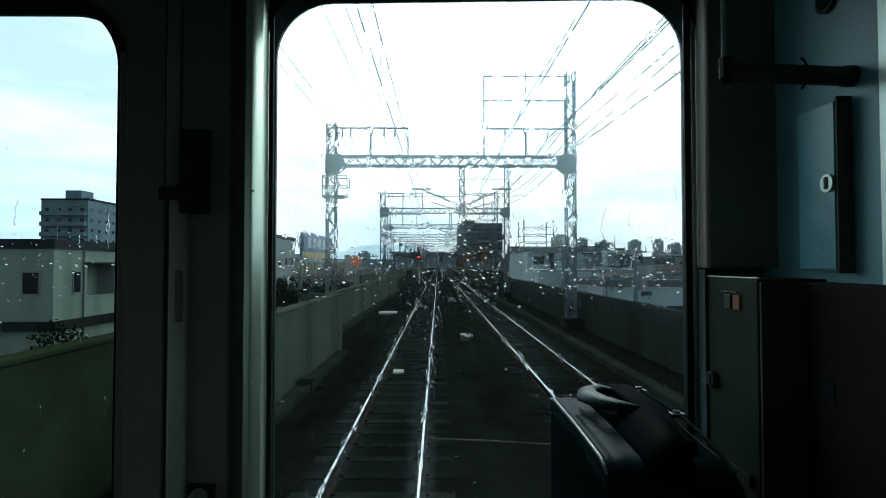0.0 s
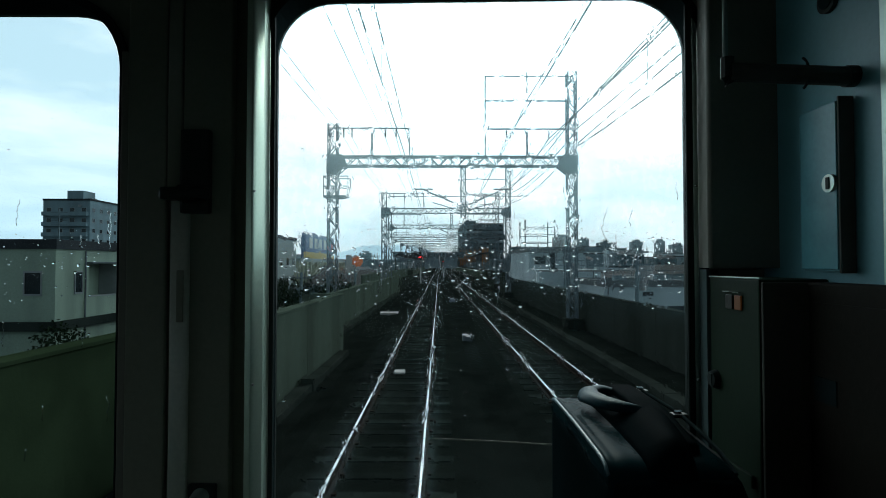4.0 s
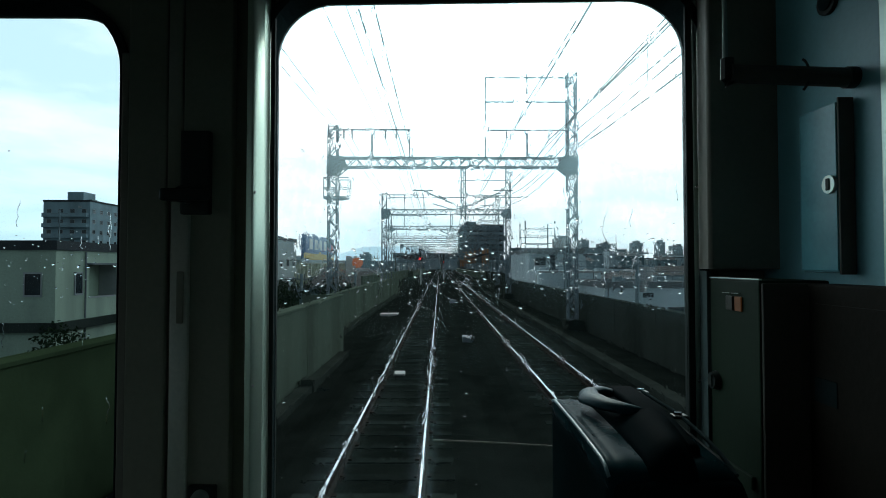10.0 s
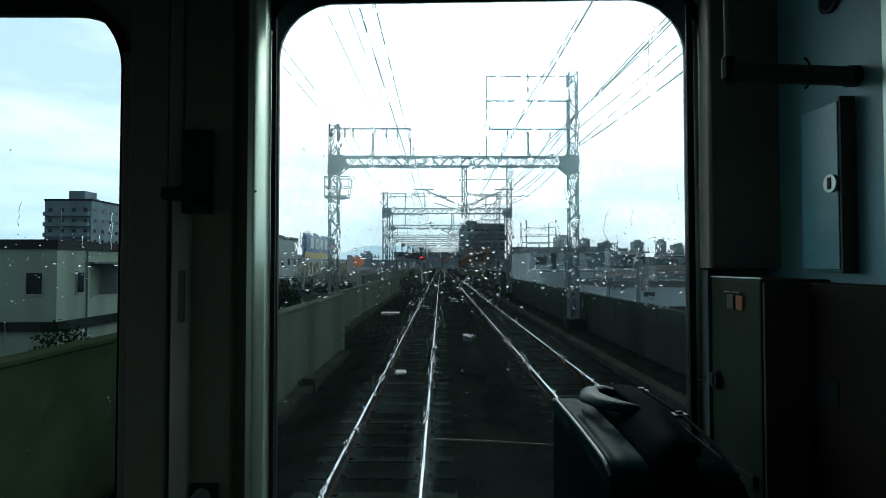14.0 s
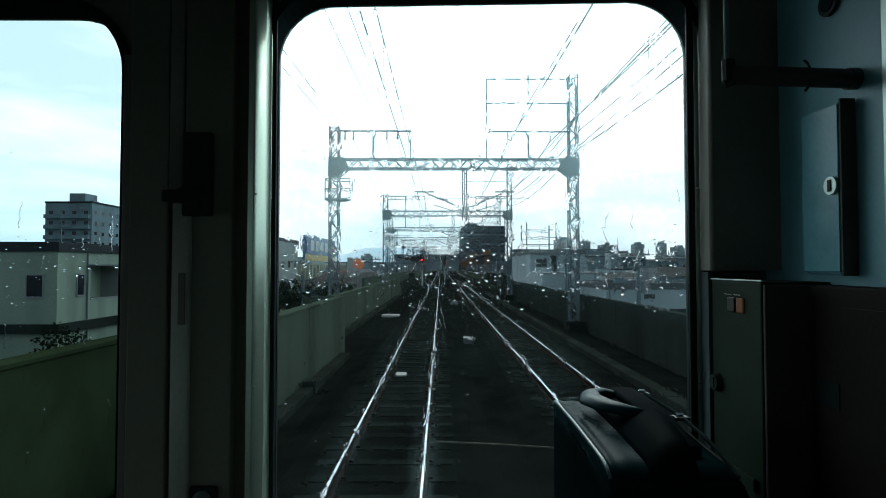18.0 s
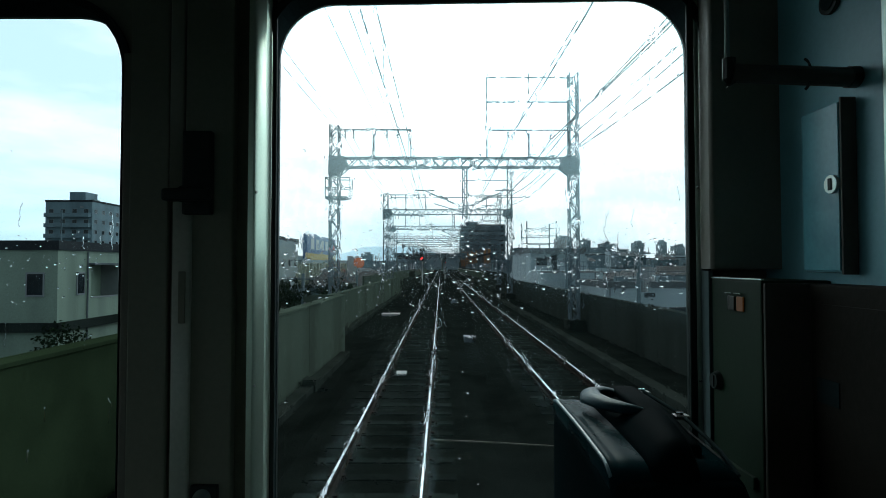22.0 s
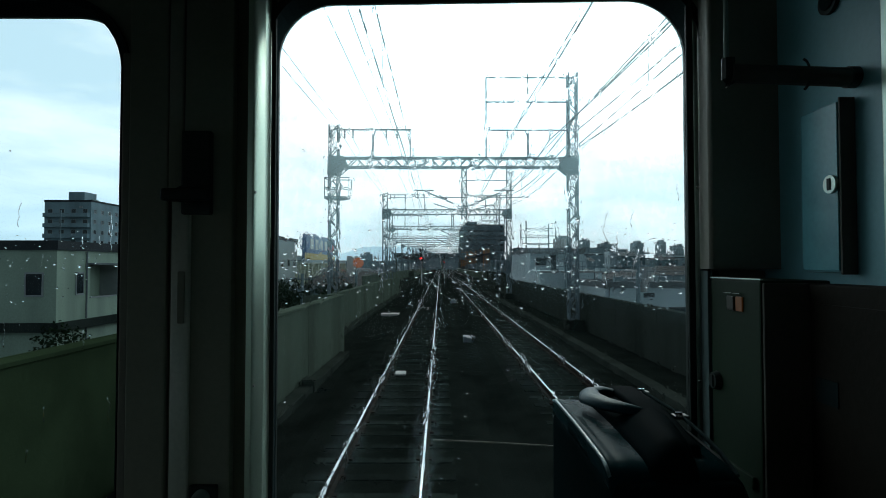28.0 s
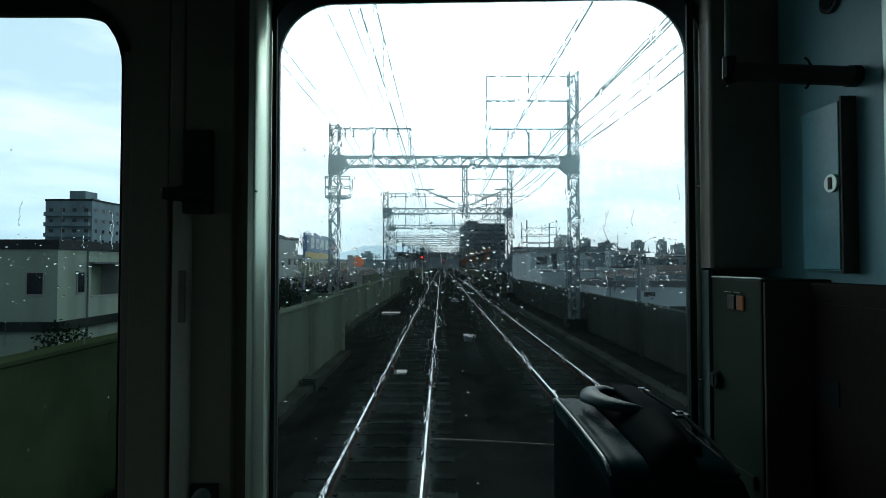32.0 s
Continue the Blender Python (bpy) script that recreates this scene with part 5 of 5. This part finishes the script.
# ---- station ahead ----
def platform(x0, x1, y0, y1, label, back):
    p = thing("station_platform", label, "platform", kind="structure")
    part("slab", box(x0, x1, y0, y1, -0.5, 1.05, 0.03, 1), CONCRETE, p)
    part("edge_line", box(x0 + 0.05, x0 + 0.35, y0, y1, 1.054, 1.066), PAPER, p, "pale edge line")
    part("roof", bars([((x0 - 0.4, y0 + 8, 4.9), (x0 - 0.4, y1, 4.9), 0.3)]), ROOFS[2], p)
    bm = bmesh.new()
    v = [bm.verts.new(q) for q in ((x0 - 0.5, y0 + 8, 5.0), (x1 + 0.5, y0 + 8, 5.7), (x1 + 0.5, y1, 5.7), (x0 - 0.5, y1, 5.0), (x0 - 0.5, y0 + 8, 5.15), (x1 + 0.5, y0 + 8, 5.85), (x1 + 0.5, y1, 5.85), (x0 - 0.5, y1, 5.15))]
    for f in ((0, 3, 2, 1), (4, 5, 6, 7), (0, 1, 5, 4), (1, 2, 6, 5), (2, 3, 7, 6), (3, 0, 4, 7)):
        bm.faces.new([v[i] for i in f])
    part("canopy", bm, ROOFS[0], p, "dark sloping canopy roof")
    for i in range(12):
        y = y0 + 10 + i * (y1 - y0 - 14) / 11
        part("post", bars([((x1 - 0.5, y, 1.05), (x1 - 0.5, y, 5.5), 0.2)]), GALV, p)
        part("fence_panel", box(back, back + 0.08, y - 4.5, y + 4.5, 1.05, 3.4), WALLS[1], p, "grey fence panel")
    return p


hall = thing("station_hall", "grey station hall that bridges the tracks", "building", (-4, 322, 0))
part("wall", box(-22, 18, -4.5, 4.5, 6.6, 9.2), WALLS[4], hall)
part("roof", box(-23, 19, -5.2, 5.2, 9.21, 9.6), ROOFS[2], hall)
for x in (-21, -6.4, 4.9, 15):
    part("pier", box(x - 0.5, x + 0.5, -1, 1, GROUND, 6.59), CONCRETE, hall)
for i in range(9):
    put_window(hall, -19 + i * 4.2, -4.52, 7.9, 0, 1.6, 1.2)
platform(9.0, 13.5, 128, 300, "side platform with a dark canopy roof", 13.4)
platform(-11.6, -6.9, 150, 300, "side platform with a dark canopy roof on the branch side", -11.6)


# ---- signals ----
def signal_head(parent, x, z, lit, colour, n=3, y=-0.18):
    h = part("signal_head", box(x - 0.27, x + 0.27, y, y + 0.16, z - 0.3 * n - 0.1, z + 0.3 * n + 0.1, 0.1, 3), BLACKMETAL, parent, "black oval signal head")
    for i in range(n):
        zz = z + 0.55 * (i - (n - 1) / 2)
        m = glowing("lit_signal", colour, 6.0) if i == lit else WINDOW
        part("lens", disc((x, y - 0.02, zz), (0, -1, 0), 0.11, 0.04, 20), m, h, "lit lens" if i == lit else "")
        hood = [(x + 0.15 * math.cos(a), zz + 0.15 * math.sin(a)) for a in np.linspace(0, math.pi, 9)]
        bm = bmesh.new()
        for (u, w), (u2, w2) in zip(hood, hood[1:]):
            add_box(bm, min(u, u2) - 0.01, max(u, u2) + 0.01, y - 0.24, y, min(w, w2) - 0.01, max(w, w2) + 0.01)
        part("hood", bm, BLACKMETAL, h)


def signal_mast(x, y, heads, label, h=7.2, turn=0):
    s = thing("railway_signal", label, "signal", (x, y, -0.4), turn)
    part("mast", tube([(0, 0, 0), (0, 0, h)], 0.09, 12), PALE_STEEL, s, "pale steel mast")
    part("footing", box(-0.3, 0.3, -0.3, 0.3, -0.15, 0.2, 0.03, 1), CONCRETE, s)
    rows = [((0.22, 0.1, 0.3), (0.22, 0.1, h), 0.03), ((0.52, 0.1, 0.3), (0.52, 0.1, h), 0.03)]
    rows += [((0.22, 0.1, 0.4 + 0.35 * i), (0.52, 0.1, 0.4 + 0.35 * i), 0.025) for i in range(int((h - 0.5) / 0.35))]
    part("ladder", bars(rows), GALV, s)
    part("service_grating", box(-0.5, 0.7, -0.3, 0.3, h - 2.2, h - 2.14), GALV, s)
    for z, lit, colour, n in heads:
        signal_head(s, -0.05, z, lit, colour, n)
    return s


PALE_STEEL = material("pale_steel_paint", (0.42, 0.45, 0.45), 0.5, vary=0.2, fine=20, coarse=2)
AMBER, REDL, GREENL = (1.0, 0.35, 0.04), (1.0, 0.03, 0.03), (0.05, 0.9, 0.5)
signal_mast(-3.95, 2.2, ((5.9, 1, AMBER, 3), (4.2, 9, AMBER, 2), (2.9, 9, AMBER, 2)), "tall railway signal with an amber light on a pale mast", 7.4)
signal_mast(5.6, -48, ((5.4, 9, REDL, 3),), "signal seen from its back on a pale mast", 6.6, 180)
signal_mast(-2.75, 84, ((4.6, 0, REDL, 3),), "signal showing red on a mast between the tracks", 5.4)
signal_mast(0.9, 122, ((4.4, 0, REDL, 3),), "signal showing red on a mast", 5.4)
signal_mast(1.1, 140, ((4.0, 1, GREENL, 3),), "signal showing green on a mast", 5.2)

# cabinets beside the signal
def relay_box(x, y, w, d, h, mat, label):
    c = thing("relay_cabinet", label, "cabinet", (x, y, -0.42), group="cabinets beside the signal")
    for u in (-w / 2 + 0.05, w / 2 - 0.05):
        for v in (-d / 2 + 0.05, d / 2 - 0.05):
            part("leg", bars([((u, v, 0), (u, v, 0.96), 0.06)]), GALV, c)
    part("body", box(-w / 2, w / 2, -d / 2, d / 2, 0.95, 0.95 + h, 0.02, 1), mat, c)
    part("lid", box(-w / 2 - 0.03, w / 2 + 0.03, -d / 2 - 0.03, d / 2 + 0.03, 0.951 + h, 1.0 + h, 0.01, 1), mat, c)
    d1 = part("door", box(w / 2 + 0.001, w / 2 + 0.02, -d / 2 + 0.03, d / 2 - 0.03, 1.0, 0.9 + h, 0.005, 1), mat, c)
    part("handle", bars([((w / 2 + 0.035, d / 2 - 0.1, 1.0 + h * 0.4), (w / 2 + 0.035, d / 2 - 0.1, 1.0 + h * 0.55), 0.025)]), GALV, d1)


relay_box(-4.05, 4.15, 0.38, 0.40, 0.9, YELLOW, "weathered yellow steel relay cabinet on legs beside the parapet")
relay_box(-4.05, 3.45, 0.42, 0.55, 0.85, BLACKMETAL, "black steel relay cabinet on legs beside the parapet")

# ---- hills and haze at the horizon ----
# hills glow on their own, so distance haze sits in their colour
HILL = glowing("haze_glow_hills", (0.46, 0.62, 0.72), 0.85)
bm = bmesh.new()
rowsv = []
for i in range(81):
    x = -3600 + 90 * i
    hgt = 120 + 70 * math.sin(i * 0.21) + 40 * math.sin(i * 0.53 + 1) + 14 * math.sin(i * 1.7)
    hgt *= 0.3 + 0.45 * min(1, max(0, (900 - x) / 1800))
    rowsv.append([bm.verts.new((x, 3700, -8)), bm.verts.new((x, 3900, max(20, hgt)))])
for a, b in zip(rowsv, rowsv[1:]):
    bm.faces.new((a[0], b[0], b[1], a[1]))
solid("hills_backdrop", bm, HILL, "blue hills along the horizon with haze in their glow", "hills", kind="structure")


# flat covers and small boxes beside the tracks
def junction_box(x, y, w, d, h, mat, label):
    c = thing("junction_box", label, "box", (x, y, -0.30), group="small boxes beside the tracks")
    part("body", box(-w / 2, w / 2, -d / 2, d / 2, 0.0, h, 0.015, 1), mat, c)
    part("lid", box(-w / 2 - 0.02, w / 2 + 0.02, -d / 2 - 0.02, d / 2 + 0.02, h + 0.001, h + 0.03, 0.008, 1), mat, c)
    part("cable", tube([(w / 2, 0, 0.05), (w / 2 + 0.3, 0.1, 0.02), (w / 2 + 0.8, 0.25, -0.01)], 0.018, 6), RUBBER, c, "black cable")


junction_box(-2.9, 33.0, 1.0, 0.7, 0.10, PAPER, "pale flat cover plate on the wet ballast")
junction_box(-3.0, 13.2, 0.30, 0.45, 0.28, DARK_CONCRETE, "small dark junction box on the ballast")
junction_box(1.05, 21.5, 0.34, 0.5, 0.22, GALV, "small grey junction box between the tracks")
junction_box(1.05, 44.0, 0.34, 0.5, 0.22, GALV, "small grey junction box between the tracks")
# beacons between the rails
for y in (14.5, 37.0):
    bc = thing("track_beacon", "pale flat beacon plate between the rails", "beacon", (LEFT - 0.22, y, -0.155))
    part("plate", box(-0.13, 0.13, -0.2, 0.2, 0.0, 0.05, 0.012, 1), PAPER, bc)
    part("cable", tube([(-0.13, 0, 0.02), (-0.6, 0.1, 0.01), (-1.2, 0.1, -0.06)], 0.015, 6), RUBBER, bc)


def utility_pole(x, y, h, turn, label="grey concrete utility pole with crossarms"):
    p = thing("utility_pole", label, "pole", (x, y, GROUND), turn, group="utility poles in the streets")
    bm = bmesh.new()
    add_disc(bm, (0, 0, h / 2), (0, 0, 1), 0.19, h, 12, 0.11)
    part("pole", bm, WALLS[1], p)
    for z in (h - 0.4, h - 1.1):
        arm = part("crossarm", bars([((-0.9, 0, z), (0.9, 0, z), 0.09)]), GALV, p)
        for u in (-0.8, -0.3, 0.3, 0.8):
            part("insulator", insulator((u, 0, z + 0.14), 0.2, (0, 0, 1), 0.05), FRAME, arm)
    part("transformer", disc((0.34, 0, h - 2.2), (0, 0, 1), 0.26, 0.8, 16), FRAME, p, "pale round transformer")
    return p


poles = random.Random(12)
for i in range(18):
    side = -1 if i % 2 else 1
    y = 32 + i * 8.5
    utility_pole(side * poles.uniform(10.5 if side > 0 else 9.5, 12.0) - (0 if side > 0 else 0.0), y if y < 118 else y + 10, poles.uniform(9.0, 11.6), poles.uniform(0, 40))

# ---- rain on the panes ----
def ball(u_n=9, v_n=6):
    """Points and faces of a small unit ball."""
    pts, faces = [(0.0, 0.0, 1.0)], []
    for i in range(1, v_n):
        a = math.pi * i / v_n
        pts += [(math.sin(a) * math.cos(2 * math.pi * k / u_n), math.sin(a) * math.sin(2 * math.pi * k / u_n), math.cos(a)) for k in range(u_n)]
    pts.append((0.0, 0.0, -1.0))
    last = len(pts) - 1
    for k in range(u_n):
        j = (k + 1) % u_n
        faces += [(0, 1 + k, 1 + j), (last, last - u_n + j, last - u_n + k)]
        for i in range(v_n - 2):
            o = 1 + i * u_n
            faces.append((o + k, o + u_n + k, o + u_n + j, o + j))
    return np.array(pts), faces


def rain(name, x0, x1, z0, z1, n, seed, label, streaks=0):
    r = random.Random(seed)
    y = FRONT + 0.047
    shape, ball_faces = ball()
    verts, faces = [], []
    for _ in range(n):
        x = r.uniform(x0, x1)
        z = r.triangular(2.53, 2.715, 2.612) if r.random() < 0.88 else r.uniform(z0, z1)
        a = r.choice((0.0006, 0.0008, 0.0009, 0.0011, 0.0014, 0.0020)) * r.uniform(0.8, 1.25)
        wide, high, turn = a * r.uniform(1.1, 2.0), a * r.uniform(0.6, 0.95), r.gauss(0.1, 0.3)
        lean, bulge = r.uniform(-0.6, 0.6), r.uniform(-0.5, 0.5)
        u, v, w = shape[:, 0] * wide, shape[:, 1] * a * 0.42, shape[:, 2] * high
        dx, dz = u * math.cos(turn) + w * math.sin(turn), w * math.cos(turn) - u * math.sin(turn)
        px, pz = dx + lean * dz * dz / a * 0.6, dz + bulge * dx * dx / a * 0.5
        o = len(verts)
        verts += list(zip((x + px).tolist(), (y + a * 0.42 + v).tolist(), (z + pz).tolist()))
        faces += [tuple(o + i for i in f) for f in ball_faces]
    # trails, most of them low on the pane before the rails
    trails = bmesh.new()
    for k in range(streaks):
        z = r.uniform(2.24, 2.56) if k % 3 else r.uniform(2.56, 2.80)
        drop = max(0.02, 2.616 - z)
        x = r.choice((-1.356, -1.356, -0.224, -0.224, -0.224, 2.3)) * drop / 2.616 + r.gauss(0, 0.006) if k % 3 and x0 > -0.5 else r.uniform(x0, x1)
        if not x0 < x < x1:
            continue
        pts = []
        for i in range(r.randrange(5, 13)):
            pts.append((x, y + 0.0007, z))
            x += r.gauss(0, 0.0016)
            z -= r.uniform(0.003, 0.006)
        add_tube(trails, pts, r.uniform(0.0004, 0.0008), 6)
    trails.verts.index_update()
    o = len(verts)
    verts += [tuple(v.co) for v in trails.verts]
    faces += [tuple(o + v.index for v in f.verts) for f in trails.faces]
    trails.free()
    me = bpy.data.meshes.new(name)
    me.from_pydata(verts, [], faces)
    me.shade_smooth()
    me.materials.append(RAIN)
    ob = tagged(new(name, me), label, "raindrops", kind="stuff")
    ob.visible_shadow = False
    return ob


rain("raindrops", R_WIN[0] + 0.01, R_WIN[1] - 0.01, 2.2, 3.0, 620, 7, "raindrops and thin trails on the front window", 56)
rain("raindrops", -0.80, L_WIN[1] - 0.01, 2.2, 2.9, 95, 9, "raindrops on the door window", 14)
